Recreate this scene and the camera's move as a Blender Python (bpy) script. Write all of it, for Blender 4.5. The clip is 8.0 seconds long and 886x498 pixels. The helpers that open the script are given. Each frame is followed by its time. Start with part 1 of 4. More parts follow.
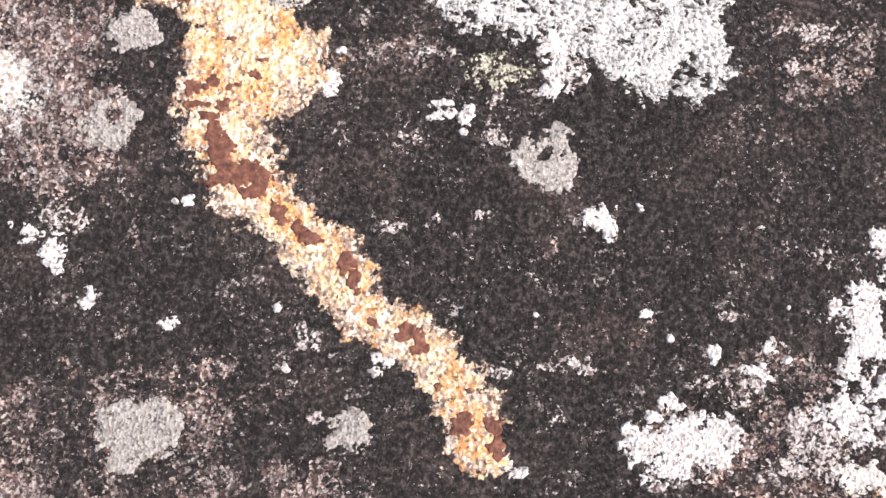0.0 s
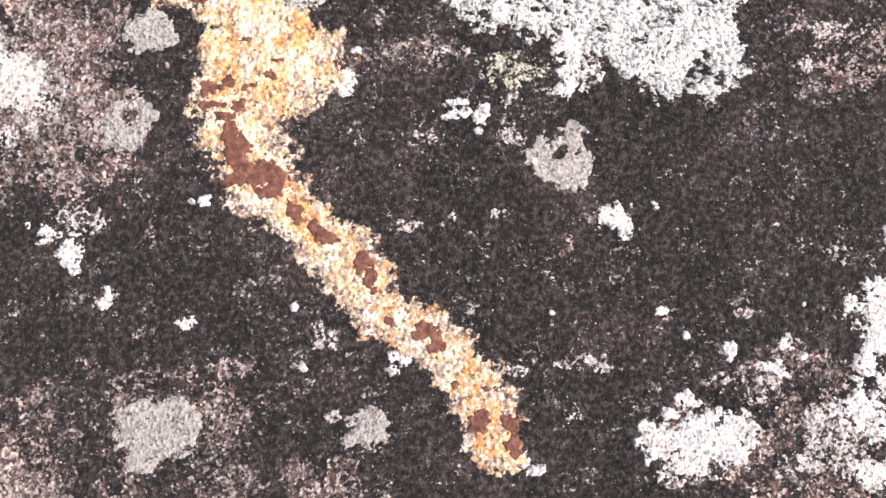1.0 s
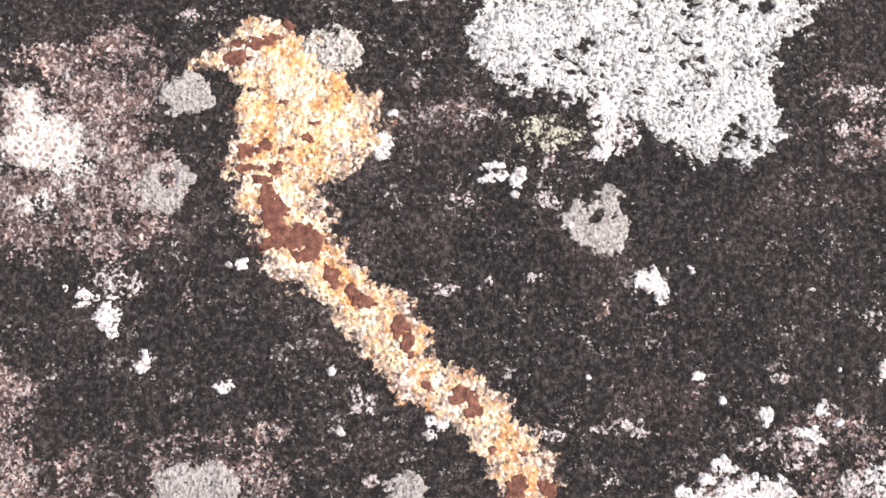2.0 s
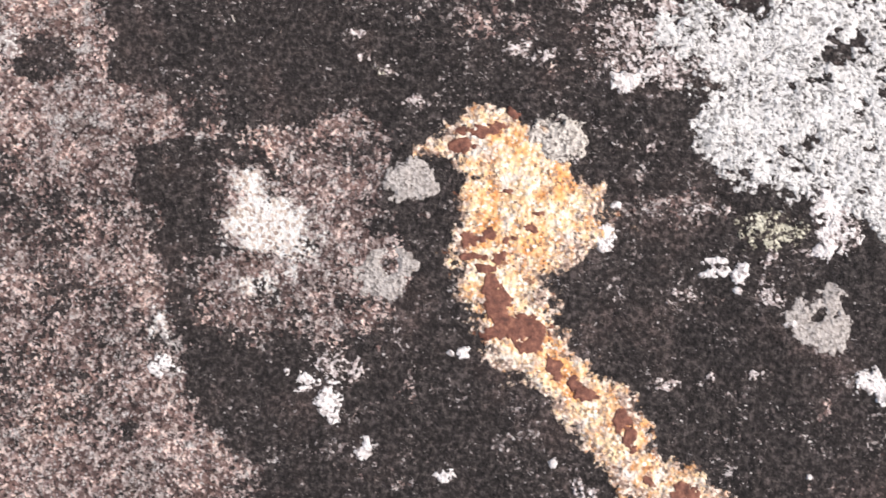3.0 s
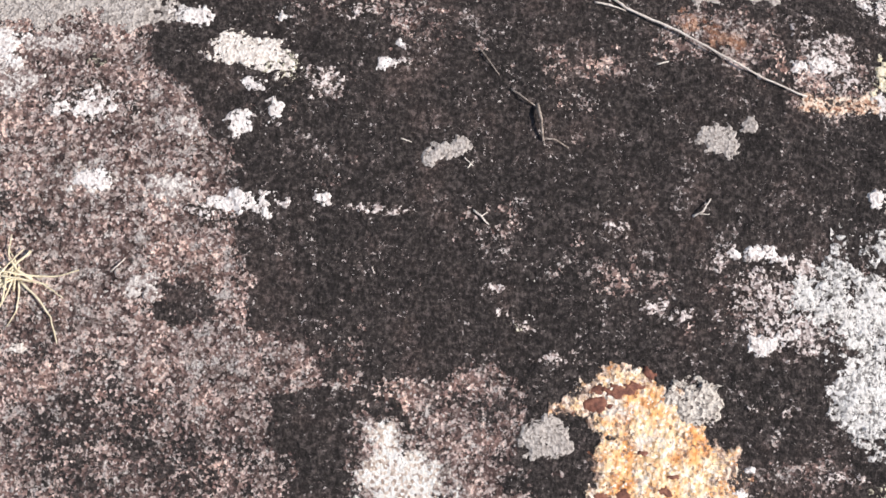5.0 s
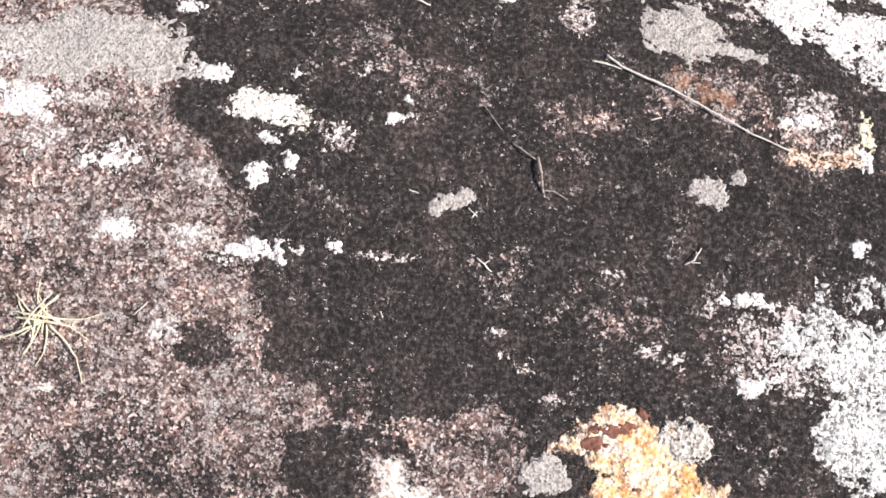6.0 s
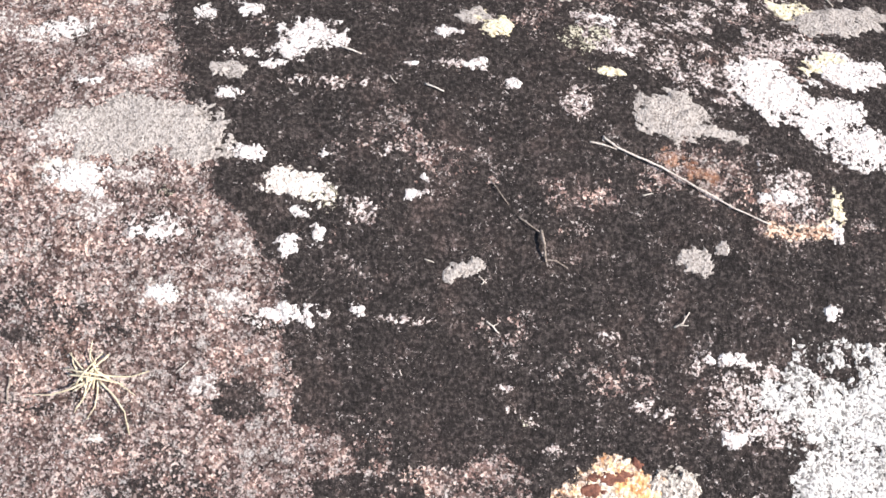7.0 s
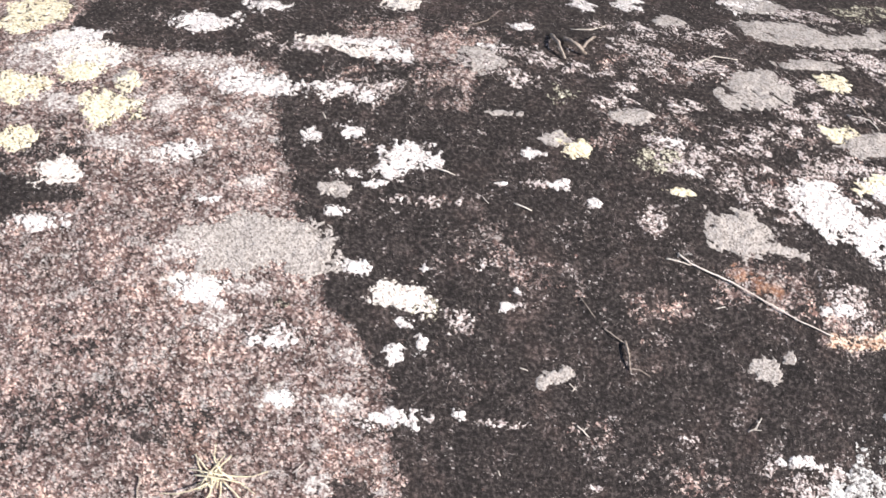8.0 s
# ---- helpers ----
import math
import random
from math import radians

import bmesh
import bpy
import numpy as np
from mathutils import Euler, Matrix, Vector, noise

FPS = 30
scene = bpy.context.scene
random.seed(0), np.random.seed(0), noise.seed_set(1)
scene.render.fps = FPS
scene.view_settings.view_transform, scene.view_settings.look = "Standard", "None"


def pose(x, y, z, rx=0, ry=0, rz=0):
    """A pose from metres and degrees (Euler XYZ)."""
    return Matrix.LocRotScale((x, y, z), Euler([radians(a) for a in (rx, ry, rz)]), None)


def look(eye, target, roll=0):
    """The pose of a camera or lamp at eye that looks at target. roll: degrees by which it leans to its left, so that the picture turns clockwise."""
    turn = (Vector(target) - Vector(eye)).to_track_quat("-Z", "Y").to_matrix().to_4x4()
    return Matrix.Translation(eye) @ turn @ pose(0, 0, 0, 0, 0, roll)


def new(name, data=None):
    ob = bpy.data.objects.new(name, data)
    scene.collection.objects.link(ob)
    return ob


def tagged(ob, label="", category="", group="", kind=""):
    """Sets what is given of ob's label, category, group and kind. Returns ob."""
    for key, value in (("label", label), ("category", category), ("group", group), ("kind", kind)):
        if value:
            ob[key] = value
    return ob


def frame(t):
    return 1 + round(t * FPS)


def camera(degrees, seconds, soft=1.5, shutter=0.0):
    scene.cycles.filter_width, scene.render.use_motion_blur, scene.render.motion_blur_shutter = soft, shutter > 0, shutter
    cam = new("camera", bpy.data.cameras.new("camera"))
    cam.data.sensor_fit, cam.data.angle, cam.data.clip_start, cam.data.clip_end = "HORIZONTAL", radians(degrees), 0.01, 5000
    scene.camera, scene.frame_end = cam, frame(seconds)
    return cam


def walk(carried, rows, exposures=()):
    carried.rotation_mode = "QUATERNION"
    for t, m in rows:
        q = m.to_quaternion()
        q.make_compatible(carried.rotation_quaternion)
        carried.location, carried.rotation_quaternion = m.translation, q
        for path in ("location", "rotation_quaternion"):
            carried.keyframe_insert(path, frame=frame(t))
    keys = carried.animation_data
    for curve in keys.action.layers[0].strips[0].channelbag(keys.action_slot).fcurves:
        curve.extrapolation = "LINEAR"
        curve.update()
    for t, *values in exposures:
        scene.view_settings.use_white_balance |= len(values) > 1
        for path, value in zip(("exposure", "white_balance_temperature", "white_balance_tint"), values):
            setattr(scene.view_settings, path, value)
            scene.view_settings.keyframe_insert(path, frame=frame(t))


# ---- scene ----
# ---- camera and path ----
cam = camera(50, 8.0, soft=1.5, shutter=0.2)
PATH = [
    (0.0, pose(0.0000, -0.0000, 1.1000, 4.208, 0.091, -1.233)),
    (0.5, pose(-0.0106, -0.0043, 1.1005, 4.301, 0.104, -1.419)),
    (1.0, pose(-0.0185, -0.0029, 1.1038, 4.287, 0.117, -1.552)),
    (1.2, pose(-0.0263, 0.0027, 1.1067, 4.344, 0.119, -1.591)),
    (2.5, pose(-0.1564, 0.1412, 1.1160, 3.659, -0.051, -0.994)),
    (3.0, pose(-0.3183, 0.1962, 1.1218, 3.552, 0.071, 0.191)),
    (3.5, pose(-0.3821, 0.2575, 1.1237, 3.584, 0.126, 0.592)),
    (4.0, pose(-0.4222, 0.3496, 1.1288, 3.473, 0.061, 1.053)),
    (4.5, pose(-0.4635, 0.4246, 1.1337, 4.432, 0.043, 1.664)),
    (4.7, pose(-0.4812, 0.4476, 1.1365, 4.481, 0.106, 1.874)),
    (5.8, pose(-0.4797, 0.5221, 1.1915, 4.545, 0.296, 2.348)),
    (6.0, pose(-0.4853, 0.5086, 1.2120, 5.572, 0.314, 2.381)),
    (6.5, pose(-0.4905, 0.5318, 1.2772, 6.472, 0.334, 2.535)),
    (7.0, pose(-0.5033, 0.5379, 1.3480, 7.586, 0.335, 2.433)),
    (7.5, pose(-0.5421, 0.5846, 1.4206, 8.780, 0.418, 2.617)),
    (8.0, pose(-0.6665, 0.6144, 1.4933, 10.225, -0.261, 2.622)),
]
walk(cam, PATH, exposures=[(0.0, 0.5, 6680, 13.8), (2.5, 0.42, 6680, 13.8), (3.5, 0.2, 6680, 13.5), (4.5, 0.09, 6660, 12.6), (6.0, 0.62, 6620, 12), (8.0, 0.66, 6660, 12)])

# ---- sun and sky ----
SUN_FROM = Vector((0.76, -0.1, 0.9)).normalized()
world = bpy.data.worlds.new("sky")
scene.world = world
world.use_nodes = True
sky = world.node_tree.nodes.new("ShaderNodeTexSky")
sky.sky_type, sky.sun_disc = "NISHITA", False
sky.sun_elevation = math.asin(SUN_FROM.z)
sky.sun_rotation = math.atan2(SUN_FROM.x, SUN_FROM.y)
world.node_tree.nodes["Background"].inputs["Strength"].default_value = 0.09
world.node_tree.links.new(sky.outputs[0], world.node_tree.nodes["Background"].inputs["Color"])
sun = new("sun", bpy.data.lights.new("sun", "SUN"))
sun.data.energy, sun.data.angle, sun.data.color = 4.2, radians(0.5), (1.0, 0.94, 0.88)
sun.matrix_world = look(SUN_FROM * 30, (0, 0, 0))


# ---- materials ----
class Nodes:
    """A node material in the making: every texture is laid out in metres of the place."""

    def __init__(self, name, rough=0.9, spec=0.25):
        self.mat = bpy.data.materials.new(name)
        self.mat.use_nodes = True
        self.tree = self.mat.node_tree
        self.bsdf = self.tree.nodes["Principled BSDF"]
        self.bsdf.inputs["Roughness"].default_value = rough
        self.bsdf.inputs["Specular IOR Level"].default_value = spec
        self.at = self.tree.nodes.new("ShaderNodeTexCoord").outputs["Object"]

    def link(self, a, b):
        self.tree.links.new(a, b)

    def put(self, socket, value):
        if isinstance(value, bpy.types.NodeSocket):
            self.link(value, socket)
        elif isinstance(value, tuple) and len(value) == 3:
            socket.default_value = (*value, 1.0)
        else:
            socket.default_value = value

    def noise(self, scale, detail=3.0, rough=0.6, shift=0.0):
        n = self.tree.nodes.new("ShaderNodeTexNoise")
        n.inputs["Scale"].default_value, n.inputs["Detail"].default_value = scale, detail
        n.inputs["Roughness"].default_value = rough
        if shift:
            m = self.tree.nodes.new("ShaderNodeMapping")
            m.inputs["Location"].default_value = (shift, shift * 0.7, shift * 0.3)
            self.link(self.at, m.inputs["Vector"])
            self.link(m.outputs[0], n.inputs["Vector"])
        else:
            self.link(self.at, n.inputs["Vector"])
        return n.outputs["Fac"]

    def cells(self, scale, out="Color", feature="F1"):
        warp = self.tree.nodes.new("ShaderNodeTexNoise")
        warp.inputs["Scale"].default_value = scale * 0.8
        self.link(self.at, warp.inputs["Vector"])
        mix = self.tree.nodes.new("ShaderNodeMix")
        mix.data_type = "VECTOR"
        mix.inputs[0].default_value = 0.45 / scale
        self.link(self.at, mix.inputs[4])
        self.link(warp.outputs["Color"], mix.inputs[5])
        v = self.tree.nodes.new("ShaderNodeTexVoronoi")
        v.feature = feature
        v.inputs["Scale"].default_value = scale
        self.link(mix.outputs[1], v.inputs["Vector"])
        return v.outputs[out]

    def channel(self, colour, index):
        s = self.tree.nodes.new("ShaderNodeSeparateColor")
        self.link(colour, s.inputs[0])
        return s.outputs[index]

    def ramp(self, fac, *stops, sharp=False):
        r = self.tree.nodes.new("ShaderNodeValToRGB")
        r.color_ramp.interpolation = "CONSTANT" if sharp else "LINEAR"
        e = r.color_ramp.elements
        while len(e) < len(stops):
            e.new(0.5)
        for el, (p, c) in zip(e, stops):
            el.position = p
            el.color = (c, c, c, 1) if isinstance(c, (int, float)) else (*c, 1)
        self.put(r.inputs[0], fac)
        return r.outputs[0]

    def mix(self, fac, a, b, blend="MIX"):
        m = self.tree.nodes.new("ShaderNodeMix")
        m.data_type, m.blend_type = "RGBA", blend
        self.put(m.inputs[0], fac)
        self.put(m.inputs[6], a)
        self.put(m.inputs[7], b)
        return m.outputs[2]

    def maths(self, op, a, b=0.0, clamp=False):
        m = self.tree.nodes.new("ShaderNodeMath")
        m.operation, m.use_clamp = op, clamp
        self.put(m.inputs[0], a)
        self.put(m.inputs[1], b)
        return m.outputs[0]

    def layer(self, name):
        a = self.tree.nodes.new("ShaderNodeAttribute")
        a.attribute_name = name
        return a.outputs["Fac"]

    def done(self, colour, height=None, depth=0.001, strength=1.0):
        self.put(self.bsdf.inputs["Base Color"], colour)
        if height is not None:
            b = self.tree.nodes.new("ShaderNodeBump")
            b.inputs["Distance"].default_value, b.inputs["Strength"].default_value = depth, strength
            self.link(height, b.inputs["Height"])
            self.link(b.outputs[0], self.bsdf.inputs["Normal"])
        return self.mat


def rock_material():
    """Coarse pink granite, and the black lichen crust that eats into it grain by grain."""
    n = Nodes("lichen_crusted_granite", 0.85, 0.2)
    cells = n.cells(270)
    grain, other = n.channel(cells, 0), n.channel(cells, 1)
    coarse = n.channel(n.cells(150), 1)
    minerals = n.ramp(grain, (0.0, (0.035, 0.029, 0.028)), (0.17, (0.10, 0.078, 0.074)), (0.3, (0.2, 0.147, 0.138)), (0.55, (0.31, 0.225, 0.208)), (0.7, (0.45, 0.36, 0.33)), (0.82, (0.88, 0.81, 0.77)))
    large = n.ramp(coarse, (0.0, (0.05, 0.04, 0.038)), (0.3, (0.2, 0.145, 0.135)), (0.65, (0.36, 0.27, 0.25)), (0.86, (0.86, 0.8, 0.76)))
    rock = n.mix(n.ramp(n.noise(90, 3), (0.44, 0.0), (0.58, 0.85)), minerals, large)
    tint = n.ramp(n.noise(8, 5, 0.7), (0.34, (0.66, 0.62, 0.6)), (0.5, (0.96, 0.88, 0.86)), (0.66, (1.3, 1.13, 1.04)))
    rock = n.mix(1.0, rock, tint, "MULTIPLY")
    shade = n.ramp(n.noise(26, 5, 0.72, 11.3), (0.38, (0.48, 0.46, 0.45)), (0.51, (1.0, 0.99, 0.98)), (0.64, (1.36, 1.27, 1.2)))
    rock = n.mix(1.0, rock, shade, "MULTIPLY")
    bloom = n.ramp(n.noise(46, 5, 0.78, 8.8), (0.56, 0.0), (0.64, 0.92))
    rock = n.mix(bloom, rock, n.mix(other, (0.46, 0.4, 0.37), (0.82, 0.78, 0.74)))
    small = n.cells(430)
    rock = n.mix(n.ramp(n.channel(small, 0), (0.0, 0.0), (0.93, 0.9), sharp=True), rock, n.mix(n.channel(small, 1), (0.5, 0.42, 0.38), (0.88, 0.84, 0.8)))
    rock = n.mix(n.ramp(n.channel(small, 2), (0.0, 0.0), (0.88, 0.8), sharp=True), rock, n.mix(n.channel(small, 1), (0.03, 0.026, 0.026), (0.11, 0.085, 0.08)))
    pale_grain = n.ramp(n.channel(n.cells(260), 2), (0.0, (0.36, 0.27, 0.22)), (0.18, (0.76, 0.64, 0.54)), (0.44, (0.91, 0.86, 0.79)), (0.8, (0.93, 0.91, 0.87)))
    pale = n.maths("ADD", n.layer("pale"), n.maths("MULTIPLY", n.maths("SUBTRACT", n.noise(60, 5, 0.75, 7.7), 0.5), 2.7))
    bleach = n.ramp(pale, (0.45, 0.0), (0.7, 1.0))
    rock = n.mix(bleach, rock, pale_grain)
    rust = n.maths("ADD", n.layer("rust"), n.maths("MULTIPLY", n.maths("SUBTRACT", n.noise(60, 4, 0.7, 1.7), 0.5), 1.5))
    rock = n.mix(n.ramp(rust, (0.5, 0.0), (0.75, 0.75)), rock, n.mix(grain, (0.38, 0.15, 0.08), (0.72, 0.42, 0.26)))
    tone = n.ramp(n.noise(150, 4, 0.68), (0.34, (0.0225, 0.019, 0.018)), (0.5, (0.047, 0.0398, 0.0376)), (0.65, (0.138, 0.115, 0.108)))
    patches = n.ramp(n.noise(11, 6, 0.72, 2.2), (0.33, (0.74, 0.76, 0.76)), (0.54, (1.0, 0.99, 0.98)), (0.68, (1.7, 1.54, 1.48)))
    crust = n.mix(1.0, tone, patches, "MULTIPLY")
    crowd = n.maths("MULTIPLY", n.ramp(n.noise(24, 6, 0.78, 5.3), (0.46, 0.0), (0.74, 1.0)), 0.26)
    fleck = n.ramp(n.maths("ADD", n.noise(190, 4, 0.7, 1.1), crowd), (0.67, 0.0), (0.73, 1.0))
    crust = n.mix(fleck, crust, n.ramp(other, (0.0, (0.16, 0.125, 0.115)), (0.5, (0.34, 0.275, 0.255)), (0.9, (0.8, 0.74, 0.7))))
    glint = n.channel(n.cells(400), 1)
    glint = n.maths("ADD", glint, n.maths("MULTIPLY", n.maths("SUBTRACT", n.noise(26, 6, 0.8, 14.2), 0.5), 1.1))
    crust = n.mix(n.ramp(n.maths("MULTIPLY", glint, 0.8), (0.0, 0.0), (0.885, 0.9), sharp=True), crust, n.mix(other, (0.17, 0.14, 0.13), (0.62, 0.58, 0.55)))
    cover = n.maths("ADD", n.layer("cover"), n.maths("MULTIPLY", n.maths("SUBTRACT", n.noise(60, 6, 0.78, 3.1), 0.5), 6.0))
    cover = n.maths("ADD", cover, n.maths("MULTIPLY", n.maths("SUBTRACT", n.channel(cells, 2), 0.5), 1.6))
    colour = n.mix(n.ramp(cover, (0.0, 0.0), (0.25, 1.0)), rock, crust)
    relief = n.mix(0.5, n.mix(0.4, n.noise(330, 4, 0.78), n.cells(270, "Distance")), n.noise(85, 5, 0.72))
    relief = n.mix(n.maths("MULTIPLY", bleach, 0.38), relief, (0.5, 0.5, 0.5))
    return n.done(colour, relief, 0.015)


def lichen_material(name, dark, mid, light, scale=300.0, gap=0.42, depth=0.0028, frayed=0.05, ground=((0.02, 0.017, 0.016), (0.075, 0.061, 0.056)), cracked=False):
    """Granular lichen; gap: how much of the black ground shows between its granules."""
    n = Nodes(name, 0.92, 0.15)
    cells = n.cells(scale)
    colour = n.ramp(n.channel(cells, 0), (0.0, dark), (0.25, mid), (0.8, light))
    soft = n.ramp(n.noise(50, 5, 0.75), (0.33, (0.82, 0.81, 0.8)), (0.52, (1.0, 1.0, 1.0)))
    colour = n.mix(1.0, colour, soft, "MULTIPLY")
    open_ground = n.maths("ADD", n.noise(175, 4, 0.68, 2.7), n.maths("MULTIPLY", n.maths("SUBTRACT", n.noise(30, 4, 0.7, 6.6), 0.5), 0.5))
    open_ground = n.maths("SUBTRACT", open_ground, n.maths("MULTIPLY", n.layer("rim"), frayed))
    colour = n.mix(n.ramp(open_ground, (gap - 0.04, 1.0), (gap + 0.01, 0.0)), colour, n.mix(n.channel(cells, 1), *ground))
    relief = n.mix(0.5, n.cells(scale, "Distance"), n.noise(scale * 0.6, 3, 0.7))
    if cracked:
        zone = n.maths("MULTIPLY", n.maths("SUBTRACT", n.noise(36, 5, 0.75, 4.4), 0.5), 0.42)
        seam = n.maths("ADD", n.noise(185, 3, 0.62, 9.4), zone)
        split = n.ramp(seam, (0.54, 0.0), (0.6, 1.0))
        colour = n.mix(n.maths("MULTIPLY", split, 0.9), colour, n.mix(n.channel(cells, 1), (0.06, 0.057, 0.053), (0.24, 0.23, 0.218)))
        relief = n.mix(0.5, relief, n.ramp(seam, (0.42, 1.0), (0.6, 0.0)))
    return n.done(colour, relief, depth)


def vein_material():
    n = Nodes("iron_stained_quartz", 0.8, 0.3)
    grain = n.channel(n.cells(240), 0)
    cream = n.ramp(grain, (0.0, (0.5, 0.34, 0.2)), (0.2, (0.84, 0.6, 0.34)), (0.55, (0.91, 0.72, 0.46)), (0.85, (0.92, 0.84, 0.7)))
    orange = n.mix(grain, (0.68, 0.27, 0.09), (0.91, 0.53, 0.22))
    stain = n.ramp(n.noise(24, 6, 0.7), (0.44, 0.0), (0.6, 1.0))
    colour = n.mix(stain, cream, orange)
    clear = n.ramp(n.noise(28, 6, 0.74, 3.9), (0.54, 0.0), (0.64, 0.95))
    colour = n.mix(clear, colour, n.mix(grain, (0.72, 0.63, 0.53), (0.92, 0.88, 0.81)))
    dull = n.ramp(n.noise(32, 6, 0.78, 7.3), (0.57, 0.0), (0.66, 0.75))
    colour = n.mix(dull, colour, n.mix(grain, (0.2, 0.15, 0.13), (0.58, 0.47, 0.4)))
    block = n.ramp(n.channel(n.cells(120), 2), (0.0, (0.74, 0.66, 0.6)), (0.2, (0.94, 0.9, 0.86)), (0.6, (1.03, 1.01, 0.99)), (1.0, (1.08, 1.1, 1.14)))
    colour = n.mix(1.0, colour, block, "MULTIPLY")
    fine = n.cells(330)
    zone = n.maths("MULTIPLY", n.maths("SUBTRACT", n.noise(30, 5, 0.74, 12.6), 0.5), 2.4)
    grit = n.ramp(n.maths("ADD", n.channel(fine, 0), zone), (0.0, 0.0), (0.92, 0.85), sharp=True)
    colour = n.mix(grit, colour, n.ramp(n.channel(fine, 1), (0.0, (0.1, 0.062, 0.045)), (0.4, (0.26, 0.155, 0.1)), (0.8, (0.46, 0.33, 0.25))))
    spark = n.ramp(n.channel(fine, 2), (0.0, 0.0), (0.94, 0.85), sharp=True)
    colour = n.mix(spark, colour, (0.9, 0.84, 0.74))
    margin = n.layer("margin")
    edge = n.maths("ADD", margin, n.maths("MULTIPLY", n.maths("SUBTRACT", n.noise(70, 6, 0.78, 6.1), 0.5), 2.6))
    crystals = n.ramp(n.channel(n.cells(260), 1), (0.0, (0.07, 0.05, 0.043)), (0.3, (0.24, 0.165, 0.135)), (0.6, (0.5, 0.37, 0.29)), (0.9, (0.83, 0.71, 0.6)))
    colour = n.mix(n.ramp(edge, (0.5, 0.0), (0.75, 0.95)), colour, crystals)
    fringe = n.maths("ADD", n.layer("rim"), n.maths("MULTIPLY", n.maths("SUBTRACT", n.noise(120, 5, 0.75, 4.1), 0.5), 2.4))
    colour = n.mix(n.ramp(fringe, (0.72, 0.0), (0.86, 1.0)), colour, (0.045, 0.037, 0.034))
    brown = n.ramp(n.noise(70, 4, 0.65, 9.2), (0.62, 0.0), (0.67, 0.85))
    colour = n.mix(brown, colour, (0.2, 0.08, 0.045))
    relief = n.mix(0.5, n.cells(170, "Distance"), n.noise(120, 4, 0.7))
    return n.done(colour, relief, 0.0055)


def rust_material():
    n = Nodes("rust_brown_iron_crust", 0.7, 0.35)
    colour = n.ramp(n.noise(140, 4, 0.7), (0.35, (0.1, 0.042, 0.031)), (0.52, (0.2, 0.08, 0.054)), (0.7, (0.33, 0.15, 0.095)))
    return n.done(colour, n.noise(220, 4, 0.7), 0.002)


def wood_material(name, dark, light):
    n = Nodes(name, 0.75, 0.3)
    colour = n.ramp(n.noise(160, 4, 0.7), (0.35, dark), (0.62, light))
    return n.done(colour, n.noise(500, 3), 0.0006)


ROCK, VEIN_STONE, RUST = rock_material(), vein_material(), rust_material()
LICHEN = {
    # material, how ragged its outline is, size and depth of its gaps, label
    "white": (lichen_material("chalk_white_lichen", (0.36, 0.31, 0.29), (0.69, 0.64, 0.61), (0.85, 0.815, 0.79), gap=0.385, frayed=0.11), 0.72, 0.009, 0.55, "chalky white crust lichen with a ragged edge"),
    "pale": (lichen_material("pale_mixed_lichen", (0.14, 0.11, 0.1), (0.36, 0.29, 0.27), (0.72, 0.66, 0.63), gap=0.475, frayed=0.1), 0.8, 0.008, 0.95, "pale pinkish lichen broken into small flecks"),
    "grey": (lichen_material("grey_lichen", (0.2, 0.18, 0.165), (0.345, 0.313, 0.287), (0.52, 0.48, 0.445), 330.0, gap=0.32, frayed=0.05), 0.5, 0.012, 0.5, "ash-grey crust lichen lying flat on the rock"),
    "ash": (lichen_material("ash_dusting", (0.24, 0.2, 0.185), (0.46, 0.42, 0.395), (0.7, 0.66, 0.62), gap=0.45, frayed=0.1, ground=((0.1, 0.077, 0.072), (0.33, 0.25, 0.23))), 0.7, 0.01, 0.75, "thin ash-grey lichen bloom over pink granite"),
    "crown": (lichen_material("grey_granules", (0.15, 0.13, 0.115), (0.38, 0.34, 0.3), (0.72, 0.67, 0.6), gap=0.4, frayed=0.06), 0.5, 0.009, 0.4, "grey granular lichen growing on the quartz vein"),
    "green": (lichen_material("grey_green_lichen", (0.16, 0.145, 0.105), (0.38, 0.36, 0.27), (0.68, 0.65, 0.52), gap=0.485, frayed=0.1), 0.7, 0.007, 0.95, "grey-green leafy lichen on the dark crust"),
    "yellow": (lichen_material("yellow_lichen", (0.42, 0.36, 0.23), (0.72, 0.64, 0.43), (0.86, 0.8, 0.64), gap=0.38, frayed=0.1), 0.65, 0.010, 0.5, "pale yellow crust lichen on the rock"),
    "cream": (lichen_material("cream_lichen", (0.4, 0.34, 0.3), (0.72, 0.655, 0.59), (0.85, 0.8, 0.74), gap=0.37, frayed=0.1), 0.6, 0.012, 0.45, "cream-white crust lichen with a lobed edge"),
    "ochre": (lichen_material("ochre_lichen", (0.26, 0.13, 0.09), (0.6, 0.38, 0.26), (0.78, 0.66, 0.54), gap=0.45), 0.75, 0.008, 0.7, "ochre-stained pale crust beside the fallen twig"),
    "areolate": (lichen_material("cracked_white_lichen", (0.5, 0.485, 0.46), (0.7, 0.685, 0.655), (0.84, 0.82, 0.79), 300.0, gap=0.36, frayed=0.14, cracked=True), 0.6, 0.012, 1.0, "large white lichen cracked by fine dark gaps"),
}
WOOD = {"dark": wood_material("weathered_dark_wood", (0.16, 0.125, 0.1), (0.48, 0.41, 0.35)), "pale": wood_material("bleached_wood", (0.58, 0.5, 0.43), (0.84, 0.78, 0.7))}
STRAW = wood_material("dry_straw", (0.6, 0.51, 0.33), (0.86, 0.79, 0.6))


